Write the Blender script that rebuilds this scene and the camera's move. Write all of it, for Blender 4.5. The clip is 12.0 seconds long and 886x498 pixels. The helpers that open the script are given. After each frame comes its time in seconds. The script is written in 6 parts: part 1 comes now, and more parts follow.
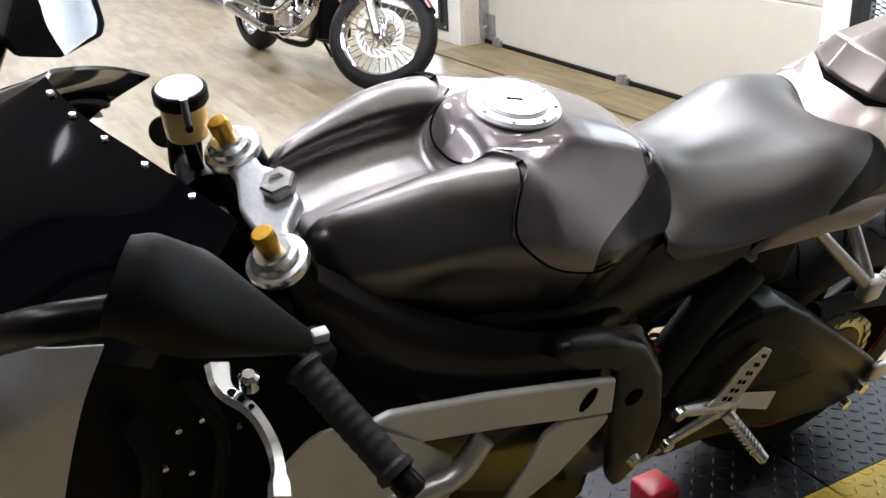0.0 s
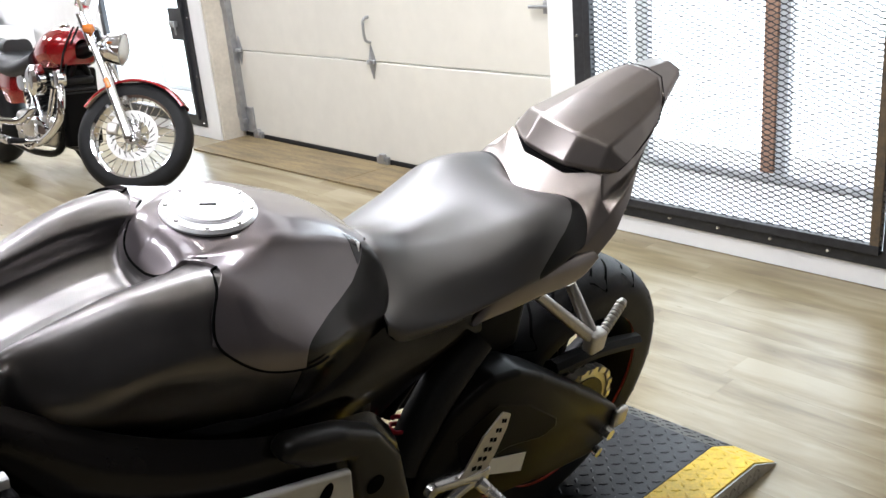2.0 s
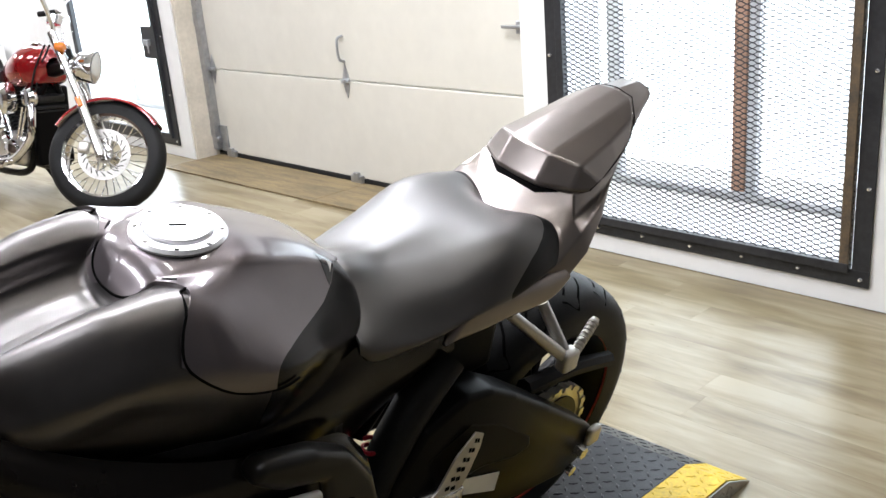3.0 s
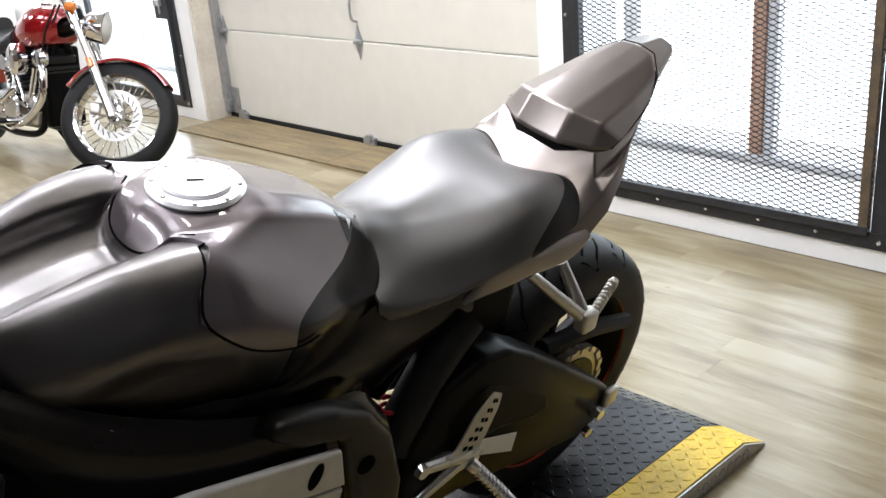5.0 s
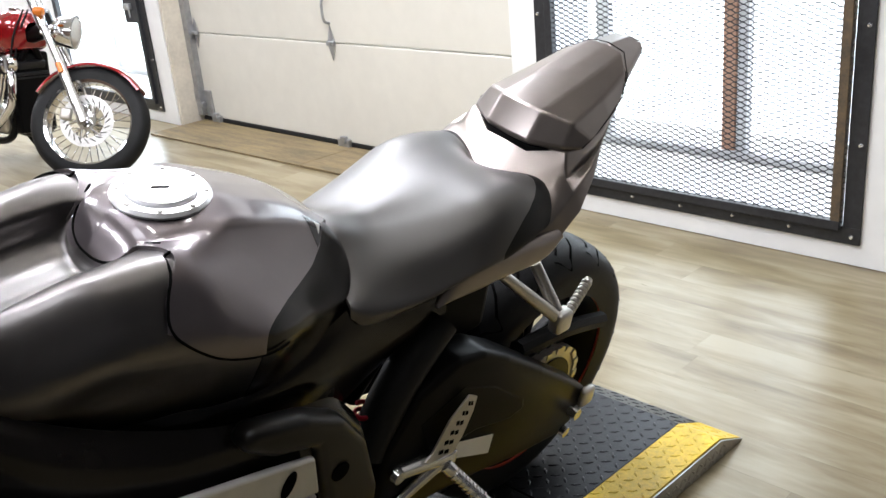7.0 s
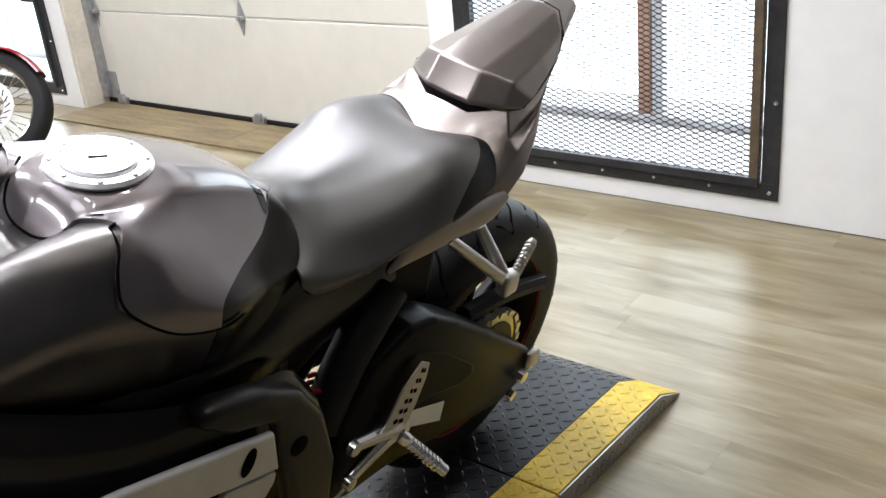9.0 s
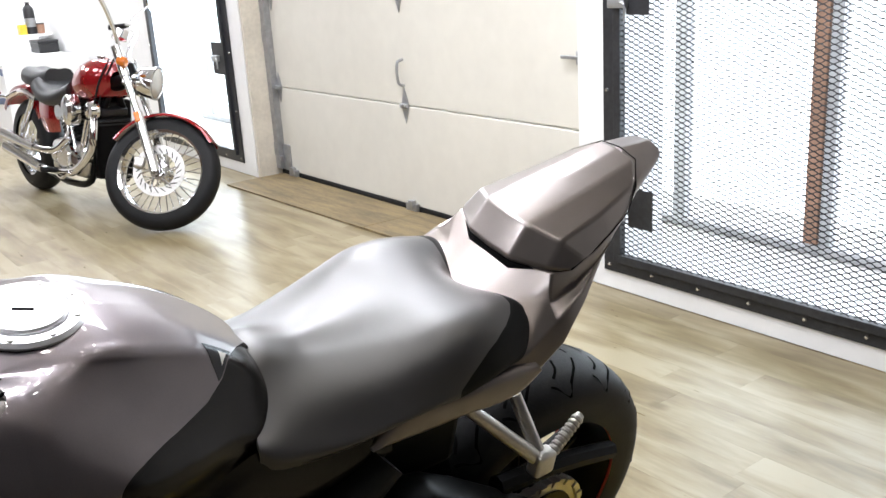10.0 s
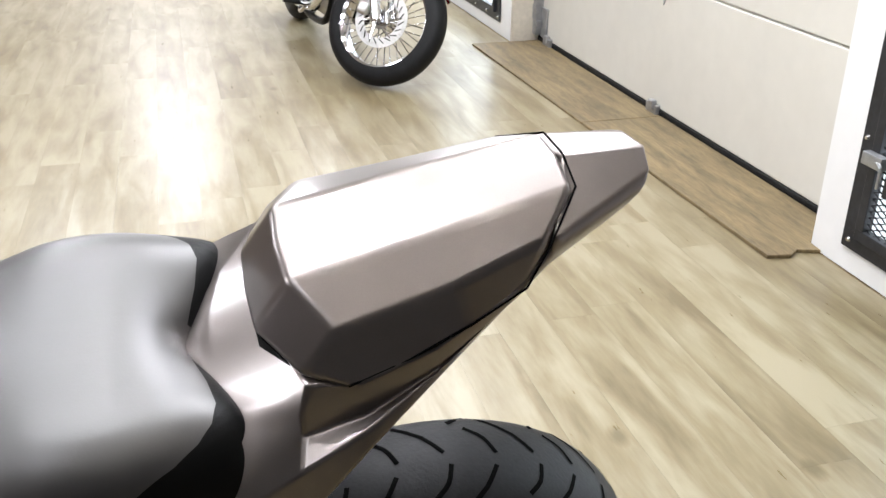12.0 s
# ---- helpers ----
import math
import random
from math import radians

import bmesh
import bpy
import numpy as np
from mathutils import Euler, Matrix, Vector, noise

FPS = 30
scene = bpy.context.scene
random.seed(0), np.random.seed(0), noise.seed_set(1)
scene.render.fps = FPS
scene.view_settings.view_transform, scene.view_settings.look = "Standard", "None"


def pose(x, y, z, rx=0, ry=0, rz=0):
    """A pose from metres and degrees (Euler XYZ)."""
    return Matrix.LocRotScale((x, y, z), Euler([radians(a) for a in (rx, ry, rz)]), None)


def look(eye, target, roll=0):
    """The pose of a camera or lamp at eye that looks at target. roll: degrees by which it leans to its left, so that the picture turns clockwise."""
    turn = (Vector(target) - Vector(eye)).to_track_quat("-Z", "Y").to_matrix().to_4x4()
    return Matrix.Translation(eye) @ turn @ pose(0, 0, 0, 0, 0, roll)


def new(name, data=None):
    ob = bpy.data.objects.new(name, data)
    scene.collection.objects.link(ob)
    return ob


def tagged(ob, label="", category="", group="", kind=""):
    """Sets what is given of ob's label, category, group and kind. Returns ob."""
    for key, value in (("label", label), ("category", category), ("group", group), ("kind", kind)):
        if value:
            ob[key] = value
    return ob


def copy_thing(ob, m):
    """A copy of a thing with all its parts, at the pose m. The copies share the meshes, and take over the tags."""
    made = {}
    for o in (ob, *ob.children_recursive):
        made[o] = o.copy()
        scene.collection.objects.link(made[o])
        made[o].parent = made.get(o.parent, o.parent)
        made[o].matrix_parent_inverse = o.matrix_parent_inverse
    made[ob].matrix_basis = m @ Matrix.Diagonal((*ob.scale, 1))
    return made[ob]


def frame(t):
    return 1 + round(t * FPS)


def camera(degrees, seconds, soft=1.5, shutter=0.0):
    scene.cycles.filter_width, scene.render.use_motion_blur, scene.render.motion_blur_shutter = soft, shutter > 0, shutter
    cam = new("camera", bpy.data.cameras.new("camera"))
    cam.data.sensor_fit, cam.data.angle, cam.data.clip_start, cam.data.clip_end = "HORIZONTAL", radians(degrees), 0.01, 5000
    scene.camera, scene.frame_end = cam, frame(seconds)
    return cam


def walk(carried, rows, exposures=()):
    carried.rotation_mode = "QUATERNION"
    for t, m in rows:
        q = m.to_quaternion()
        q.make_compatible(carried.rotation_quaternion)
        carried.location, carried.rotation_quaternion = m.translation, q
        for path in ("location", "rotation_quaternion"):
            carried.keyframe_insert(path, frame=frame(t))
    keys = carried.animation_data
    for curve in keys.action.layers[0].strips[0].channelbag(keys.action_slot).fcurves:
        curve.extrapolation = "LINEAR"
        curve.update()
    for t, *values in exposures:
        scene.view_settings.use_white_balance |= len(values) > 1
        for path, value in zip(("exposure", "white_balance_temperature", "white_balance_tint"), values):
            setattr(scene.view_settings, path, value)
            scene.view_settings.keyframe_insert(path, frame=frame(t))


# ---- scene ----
cam = camera(50.5, 12.0)
PATH = [
    (0, (-1.427, -1.184, 1.374), (-0.583, 0.439, 0.568), -3.0),
    (0.5, (-1.392, -1.195, 1.381), (-0.401, 0.371, 0.628), -4.2),
    (1, (-1.37, -1.209, 1.384), (-0.289, 0.315, 0.671), -5.0),
    (1.5, (-1.35, -1.225, 1.378), (-0.194, 0.246, 0.671), -4.5),
    (2, (-1.328, -1.246, 1.385), (-0.094, 0.175, 0.709), -5.1),
    (2.5, (-1.326, -1.251, 1.389), (-0.054, 0.148, 0.737), -4.8),
    (3, (-1.324, -1.249, 1.387), (-0.041, 0.143, 0.743), -4.7),
    (5, (-1.324, -1.227, 1.372), (-0.078, 0.166, 0.659), -4.8),
    (5.5, (-1.318, -1.229, 1.369), (-0.053, 0.147, 0.655), -4.3),
    (6, (-1.305, -1.234, 1.376), (-0.014, 0.124, 0.675), -5.0),
    (6.5, (-1.312, -1.228, 1.369), (-0.038, 0.137, 0.651), -5.2),
    (7, (-1.309, -1.227, 1.372), (-0.031, 0.134, 0.655), -5.3),
    (9, (-1.332, -1.171, 1.347), (0.052, 0.045, 0.569), -5.8),
    (9.2, (-1.308, -1.173, 1.353), (0.016, 0.076, 0.525), -5.7),
    (9.5, (-1.193, -1.183, 1.355), (0.014, 0.227, 0.608), -5.6),
    (10, (-1.004, -1.211, 1.394), (0.142, 0.315, 0.796), -3.5),
    (10.5, (-0.825, -1.09, 1.369), (0.269, 0.446, 0.704), -2.2),
    (11, (-0.593, -0.93, 1.357), (0.49, 0.576, 0.608), -2.0),
    (11.5, (-0.349, -0.928, 1.344), (0.393, 0.75, 0.548), 0.4),
    (12, (-0.151, -0.865, 1.34), (0.342, 0.871, 0.479), 0.6),
]
walk(cam, [(t, look(eye, target, roll)) for t, eye, target, roll in PATH])

# ---- light ----
EXPOSURE = 0.0
scene.view_settings.exposure = EXPOSURE
world = bpy.data.worlds.new("world")
scene.world = world
world.use_nodes = True
wn, wl = world.node_tree.nodes, world.node_tree.links
sky = wn.new("ShaderNodeTexSky")
sky.sky_type, sky.sun_disc = "NISHITA", False
sky.sun_elevation, sky.sun_rotation = radians(38), radians(120)
wl.new(sky.outputs[0], wn["Background"].inputs[0])
wn["Background"].inputs[1].default_value = 0.12


def area(name, m, sx, sy, watts, colour=(0.885, 0.905, 0.985)):
    d = bpy.data.lights.new(name, "AREA")
    d.shape, d.size, d.size_y, d.energy, d.color = "RECTANGLE", sx, sy, watts, colour
    ob = new(name, d)
    ob.matrix_world = m
    return ob


# ---- materials ----
def material(name, colour, rough=0.5, metal=0.0, coat=0.0, vary=0.12, scale=6.0, bump=0.0, bump_scale=60.0, stretch=(1, 1, 1), spec=0.5,
             second=None, emit=0.0, fleck=0.0, coat_rough=0.06, coat_ior=1.5, tint=(1, 1, 1), glow=(1, 0.97, 0.94)):
    """A principled material with variation at two scales, and fine relief."""
    m = bpy.data.materials.new(name)
    m.use_nodes = True
    n, l = m.node_tree.nodes, m.node_tree.links
    b = n["Principled BSDF"]
    b.inputs["Metallic"].default_value, b.inputs["Coat Weight"].default_value = metal, coat
    b.inputs["Coat Roughness"].default_value, b.inputs["Coat IOR"].default_value = coat_rough, coat_ior
    b.inputs["Specular IOR Level"].default_value, b.inputs["Specular Tint"].default_value = spec, (*tint, 1)
    tc, mp = n.new("ShaderNodeTexCoord"), n.new("ShaderNodeMapping")
    mp.inputs["Scale"].default_value = stretch
    l.new(tc.outputs["Object"], mp.inputs[0])
    big, small = n.new("ShaderNodeTexNoise"), n.new("ShaderNodeTexNoise")
    big.inputs["Scale"].default_value, small.inputs["Scale"].default_value = scale, scale * 9
    big.inputs["Detail"].default_value = small.inputs["Detail"].default_value = 4
    l.new(mp.outputs[0], big.inputs["Vector"])
    l.new(mp.outputs[0], small.inputs["Vector"])
    mixn = n.new("ShaderNodeMix")
    mixn.data_type = "FLOAT"
    mixn.inputs[0].default_value = 0.4
    l.new(big.outputs[0], mixn.inputs[2])
    l.new(small.outputs[0], mixn.inputs[3])
    ramp = n.new("ShaderNodeMix")
    ramp.data_type = "RGBA"
    c2 = second or tuple(c * (1 - vary * 2) for c in colour)
    c1 = colour if second else tuple(min(1, c * (1 + vary)) for c in colour)
    ramp.inputs[6].default_value, ramp.inputs[7].default_value = (*c2, 1), (*c1, 1)
    st = n.new("ShaderNodeMapRange")
    st.inputs[1].default_value, st.inputs[2].default_value = 0.35, 0.65
    l.new(mixn.outputs[0], st.inputs[0])
    l.new(st.outputs[0], ramp.inputs[0])
    out = ramp.outputs[2]
    if fleck:
        fl = n.new("ShaderNodeTexNoise")
        fl.inputs["Scale"].default_value = 900
        l.new(tc.outputs["Object"], fl.inputs["Vector"])
        f2 = n.new("ShaderNodeMix")
        f2.data_type, f2.blend_type = "RGBA", "OVERLAY"
        f2.inputs[0].default_value = fleck
        l.new(out, f2.inputs[6])
        l.new(fl.outputs[0], f2.inputs[7])
        out = f2.outputs[2]
    l.new(out, b.inputs["Base Color"])
    rr = n.new("ShaderNodeMapRange")
    rr.inputs[3].default_value, rr.inputs[4].default_value = max(0.02, rough * 0.8), min(1, rough * 1.25)
    l.new(mixn.outputs[0], rr.inputs[0])
    l.new(rr.outputs[0], b.inputs["Roughness"])
    if bump:
        bn, bt = n.new("ShaderNodeBump"), n.new("ShaderNodeTexNoise")
        bt.inputs["Scale"].default_value, bt.inputs["Detail"].default_value = bump_scale, 5
        l.new(mp.outputs[0], bt.inputs["Vector"])
        bn.inputs["Strength"].default_value, bn.inputs["Distance"].default_value = bump, 0.002
        l.new(bt.outputs[0], bn.inputs["Height"])
        l.new(bn.outputs[0], b.inputs["Normal"])
    if emit:
        b.inputs["Emission Color"].default_value, b.inputs["Emission Strength"].default_value = (*glow, 1), emit
    return m


M = {}
M["tank_paint"] = material("tank_paint", (0.150, 0.130, 0.136), 0.34, 0.80, 1.0, 0.04, 3, fleck=0.10, coat_rough=0.03)
M["tail_paint"] = material("tail_paint", (0.232, 0.204, 0.191), 0.29, 0.84, 0.4, 0.04, 3, fleck=0.06, coat_rough=0.08)
M["satin_black"] = material("satin_black", (0.150, 0.141, 0.138), 0.33, 1.0, 0.0, 0.06, 4)
M["gloss_black"] = material("gloss_black", (0.003, 0.003, 0.006), 0.08, 0.0, 0.0, 0.05, 4, spec=0.5)
M["black_plastic"] = material("black_plastic", (0.003, 0.003, 0.0033), 0.5, 0, 0, 0.1, 12, 0.15, 300, spec=0.08)
M["black_metal"] = material("black_metal", (0.0022, 0.0022, 0.0025), 0.30, 0.0, 0, 0.1, 8, 0.1, 200, spec=0.10)
M["seat_vinyl"] = material("seat_vinyl", (0.028, 0.0257, 0.0248), 0.42, 0.0, 0.75, 0.06, 5, 0.05, 500, spec=0.65, tint=(1.0, 0.97, 0.95), coat_rough=0.42, coat_ior=1.5)
M["seat_edge_shade"] = material("seat_edge_shade", (0.003, 0.003, 0.003), 0.45, 0.0, 0.0, 0.08, 5, 0.1, 500, spec=0.15)
M["rubber"] = material("rubber", (0.010, 0.010, 0.0105), 0.5, 0, 0, 0.15, 14, 0.2, 220, spec=0.18)
M["groove"] = material("groove", (0.002, 0.002, 0.002), 0.9, spec=0.03)
M["alloy"] = material("alloy", (0.55, 0.53, 0.5), 0.35, 0.9, 0, 0.08, 14, 0.1, 240)
M["bright_alloy"] = material("bright_alloy", (0.72, 0.72, 0.72), 0.22, 0.9, 0, 0.05, 10)
M["chrome"] = material("chrome", (0.78, 0.78, 0.8), 0.08, 1.0, 0, 0.04, 8)
M["cap_alloy"] = material("cap_alloy", (0.74, 0.74, 0.75), 0.34, 0.8, 0, 0.03, 10)
M["guard_black"] = material("guard_black", (0.008, 0.0072, 0.0066), 0.3, 0, 0, 0.1, 6, spec=0.30)
M["gold"] = material("gold", (0.65, 0.36, 0.05), 0.3, 0.9, 0, 0.06, 20)
M["fluid"] = material("fluid", (0.97, 0.70, 0.24), 0.25, 0, 0.3, 0.06, 20)
M["grey_panel"] = material("grey_panel", (0.62, 0.62, 0.61), 0.42, 0.4, 0, 0.05, 5, fleck=0.15)
M["fairing_grey"] = material("fairing_grey", (0.52, 0.52, 0.51), 0.36, 0.6, 0.2, 0.05, 5, fleck=0.15)
M["arm_black"] = material("arm_black", (0.0045, 0.0042, 0.004), 0.30, 0.0, 0.0, 0.1, 6, spec=0.06)
M["frame_brown"] = material("frame_brown", (0.0085, 0.0070, 0.0062), 0.20, 0.0, 0.0, 0.1, 4, spec=0.27)
M["white_tag"] = material("white_tag", (0.8, 0.8, 0.78), 0.5, 0, 0, 0.03, 20)
M["red_line"] = material("red_line", (0.5, 0.06, 0.03), 0.4, 0, 0, 0.05, 20)
M["red_paint"] = material("red_paint", (0.24, 0.003, 0.006), 0.10, 0.3, 1.0, 0.1, 4)
M["red_plastic"] = material("red_plastic", (0.5, 0.01, 0.03), 0.3, 0, 0.2, 0.1, 20)
M["amber"] = material("amber", (0.55, 0.14, 0.01), 0.2, 0, 0.6, 0.08, 20)
M["black_leather"] = material("black_leather", (0.014, 0.014, 0.015), 0.45, 0, 0, 0.1, 10, 0.2, 300)
M["plate_black"] = material("plate_black", (0.025, 0.026, 0.029), 0.33, 0.6, 0, 0.2, 7, 0.15, 160)
M["plate_silver"] = material("plate_silver", (0.42, 0.41, 0.39), 0.35, 0.85, 0, 0.15, 9, 0.15, 160)
M["yellow_paint"] = material("yellow_paint", (0.72, 0.50, 0.035), 0.45, 0, 0, 0.16, 12, 0.2, 120)
M["wall_white"] = material("wall_white", (0.80, 0.80, 0.79), 0.6, 0, 0, 0.025, 1.5, 0.08, 50)
M["door_cream"] = material("door_cream", (0.63, 0.61, 0.545), 0.45, 0, 0, 0.03, 1.2, 0.06, 70)
M["jamb_beige"] = material("jamb_beige", (0.62, 0.57, 0.48), 0.6, 0, 0, 0.08, 5, 0.1, 60)
M["galvanised"] = material("galvanised", (0.42, 0.43, 0.44), 0.42, 0.8, 0, 0.12, 25, 0.1, 120)
M["frame_steel"] = material("frame_steel", (0.035, 0.036, 0.04), 0.45, 0.4, 0, 0.2, 6, 0.1, 90)
M["rusty_steel"] = material("rusty_steel", (0.16, 0.11, 0.06), 0.6, 0.3, 0, 0.3, 14, 0.2, 90, second=(0.06, 0.05, 0.04))
M["mesh_steel"] = material("mesh_steel", (0.015, 0.015, 0.017), 0.45, 0.4, 0, 0.1, 30)
M["brown_post"] = material("brown_post", (0.36, 0.20, 0.13), 0.6, 0, 0, 0.12, 8, 0.1, 60)
M["grey_post"] = material("grey_post", (0.5, 0.5, 0.52), 0.5, 0.2, 0, 0.1, 8)
M["sill_stone"] = material("sill_stone", (0.72, 0.71, 0.69), 0.7, 0, 0, 0.12, 9, 0.2, 60)
M["plywood"] = material("plywood", (0.26, 0.195, 0.098), 0.55, 0, 0, 0.1, 4, 0.3, 40, stretch=(5, 0.6, 1), second=(0.092, 0.065, 0.031))
M["wall_dark"] = material("wall_dark", (0.030, 0.030, 0.032), 0.7, 0, 0, 0.1, 1.5)
M["wall_brown"] = material("wall_brown", (0.07, 0.04, 0.024), 0.6, 0, 0, 0.1, 1.5)
M["ceiling_paint"] = material("ceiling_paint", (0.55, 0.54, 0.52), 0.8, 0, 0, 0.02, 2)
M["lamp_glow"] = material("lamp_glow", (0.9, 0.9, 0.9), 0.5, emit=80.0)
M["glass_lens"] = material("glass_lens", (0.7, 0.72, 0.72), 0.06, 0.6, 1.0, 0.05, 6)
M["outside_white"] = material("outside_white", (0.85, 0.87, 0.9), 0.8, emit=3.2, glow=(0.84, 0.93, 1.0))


def plank_material():
    """Pale vinyl planks: tone by plank, streaky grain along the plank."""
    m = bpy.data.materials.new("vinyl_plank")
    m.use_nodes = True
    n, l = m.node_tree.nodes, m.node_tree.links
    b = n["Principled BSDF"]
    tc, mp, info = n.new("ShaderNodeTexCoord"), n.new("ShaderNodeMapping"), n.new("ShaderNodeNewGeometry")
    mp.inputs["Scale"].default_value = (9, 1.5, 1)
    l.new(tc.outputs["Object"], mp.inputs[0])
    off = n.new("ShaderNodeVectorMath")
    off.operation = "ADD"
    cmb = n.new("ShaderNodeCombineXYZ")
    mul = n.new("ShaderNodeMath")
    mul.operation = "MULTIPLY"
    mul.inputs[1].default_value = 37.0
    oi, rnd = n.new("ShaderNodeObjectInfo"), n.new("ShaderNodeMath")
    rnd.operation = "ADD"
    l.new(oi.outputs["Random"], rnd.inputs[0])
    l.new(info.outputs["Random Per Island"], rnd.inputs[1])
    frac = n.new("ShaderNodeMath")
    frac.operation = "FRACT"
    l.new(rnd.outputs[0], frac.inputs[0])
    l.new(frac.outputs[0], mul.inputs[0])
    g3 = n.new("ShaderNodeTexNoise")
    g3.inputs["Scale"].default_value, g3.inputs["Detail"].default_value = 2.6, 3
    l.new(info.outputs["Position"], g3.inputs["Vector"])
    stain = n.new("ShaderNodeMath")
    stain.operation = "MULTIPLY_ADD"
    stain.inputs[1].default_value, stain.inputs[2].default_value = 0.32, -0.16
    l.new(g3.outputs[0], stain.inputs[0])
    l.new(mul.outputs[0], cmb.inputs[2])
    l.new(mp.outputs[0], off.inputs[0])
    l.new(cmb.outputs[0], off.inputs[1])
    g1, g2 = n.new("ShaderNodeTexNoise"), n.new("ShaderNodeTexNoise")
    g1.inputs["Scale"].default_value, g1.inputs["Detail"].default_value, g1.inputs["Distortion"].default_value = 1.5, 4, 0.4
    g2.inputs["Scale"].default_value, g2.inputs["Detail"].default_value = 9.0, 6
    l.new(off.outputs[0], g1.inputs["Vector"])
    l.new(off.outputs[0], g2.inputs["Vector"])
    a = n.new("ShaderNodeMath")
    a.operation = "MULTIPLY_ADD"
    a.inputs[1].default_value = 0.22
    l.new(g2.outputs[0], a.inputs[0])
    l.new(g1.outputs[0], a.inputs[2])
    tone = n.new("ShaderNodeMath")
    tone.operation = "MULTIPLY_ADD"
    tone.inputs[1].default_value = 0.15
    l.new(frac.outputs[0], tone.inputs[0])
    kv, km = n.new("ShaderNodeMapping"), n.new("ShaderNodeMapRange")
    kv.inputs["Scale"].default_value = (2.6, 1.5, 0)
    l.new(info.outputs["Position"], kv.inputs[0])
    knot = n.new("ShaderNodeTexVoronoi")
    knot.inputs["Scale"].default_value = 1.0
    l.new(kv.outputs[0], knot.inputs["Vector"])
    km.inputs[1].default_value, km.inputs[2].default_value, km.inputs[3].default_value, km.inputs[4].default_value = 0.025, 0.075, -0.30, 0.0
    l.new(knot.outputs["Distance"], km.inputs[0])
    grain = n.new("ShaderNodeMath")
    grain.operation = "ADD"
    l.new(a.outputs[0], grain.inputs[0])
    l.new(km.outputs[0], grain.inputs[1])
    both = n.new("ShaderNodeMath")
    both.operation = "ADD"
    l.new(grain.outputs[0], both.inputs[0])
    l.new(stain.outputs[0], both.inputs[1])
    l.new(both.outputs[0], tone.inputs[2])
    cr = n.new("ShaderNodeValToRGB")
    cr.color_ramp.elements[0].position, cr.color_ramp.elements[0].color = 0.42, (0.140, 0.105, 0.052, 1)
    cr.color_ramp.elements[1].position, cr.color_ramp.elements[1].color = 0.86, (0.300, 0.258, 0.170, 1)
    e = cr.color_ramp.elements.new(0.62)
    e.color = (0.212, 0.171, 0.095, 1)
    l.new(tone.outputs[0], cr.inputs[0])
    l.new(cr.outputs[0], b.inputs["Base Color"])
    b.inputs["Specular IOR Level"].default_value = 0.58
    r = n.new("ShaderNodeMapRange")
    r.inputs[3].default_value, r.inputs[4].default_value = 0.24, 0.37
    l.new(g2.outputs[0], r.inputs[0])
    l.new(r.outputs[0], b.inputs["Roughness"])
    bn = n.new("ShaderNodeBump")
    bn.inputs["Strength"].default_value, bn.inputs["Distance"].default_value = 0.035, 0.001
    l.new(g2.outputs[0], bn.inputs["Height"])
    l.new(bn.outputs[0], b.inputs["Normal"])
    return m


M["plank"] = plank_material()


# ---- mesh helpers ----
def finish(name, bm, mat, parent=None, label="", sharp=35, m=None, soft_bevel=0):
    """Links a bmesh as one mesh object."""
    me = bpy.data.meshes.new(name)
    bmesh.ops.recalc_face_normals(bm, faces=bm.faces)
    for f in bm.faces:
        f.smooth = True
    bm.edges.index_update()
    crisp = []
    for e in (bm.edges if len(bm.faces) < 300 and not soft_bevel else ()):
        if len(e.link_faces) == 2:
            a, b = sorted(f.calc_area() for f in e.link_faces)
            if b > 12 * a and e.calc_face_angle(0.0) > 0.12:
                crisp.append(e.index)
    bm.to_mesh(me)
    bm.free()
    me.set_sharp_from_angle(angle=radians(sharp))
    for i in crisp:
        me.edges[i].use_edge_sharp = True
    me.materials.append(M[mat] if isinstance(mat, str) else mat)
    ob = new(name, me)
    if soft_bevel:
        wn_mod = ob.modifiers.new("weighted_normal", "WEIGHTED_NORMAL")
        wn_mod.weight, wn_mod.keep_sharp = soft_bevel, True
    if m is not None:
        ob.matrix_world = m
    if parent is not None:
        ob.parent = parent
    if label:
        tagged(ob, label)
    return ob


def part(name, bm, mat, parent, label="", sharp=35, soft_bevel=0):
    return finish(name, bm, mat, parent, label, sharp, soft_bevel=soft_bevel)


def thing(name, label, category, m=None, group="", kind=""):
    ob = tagged(new(name), label, category, group, kind)
    ob.empty_display_size = 0.1
    if m is not None:
        ob.matrix_world = m
    return ob


def box(x0, x1, y0, y1, z0, z1, bevel=0.0, seg=2, bm=None):
    own = bm is None
    b = bmesh.new()
    bmesh.ops.create_cube(b, size=1)
    for v in b.verts:
        v.co = Vector(((x0 + x1) / 2 + v.co.x * (x1 - x0), (y0 + y1) / 2 + v.co.y * (y1 - y0), (z0 + z1) / 2 + v.co.z * (z1 - z0)))
    if bevel:
        bmesh.ops.bevel(b, geom=list(b.edges), offset=bevel, segments=seg, affect="EDGES", profile=0.5)
    return b if own else merge(bm, b)


def merge(bm, other, m=None):
    """Adds another bmesh, which is used up."""
    me = bpy.data.meshes.new("t")
    if m is not None:
        bmesh.ops.transform(other, matrix=m, verts=other.verts)
    other.to_mesh(me)
    other.free()
    bm.from_mesh(me)
    bpy.data.meshes.remove(me)
    return bm


def moved(bm, m):
    bmesh.ops.transform(bm, matrix=m, verts=bm.verts)
    return bm


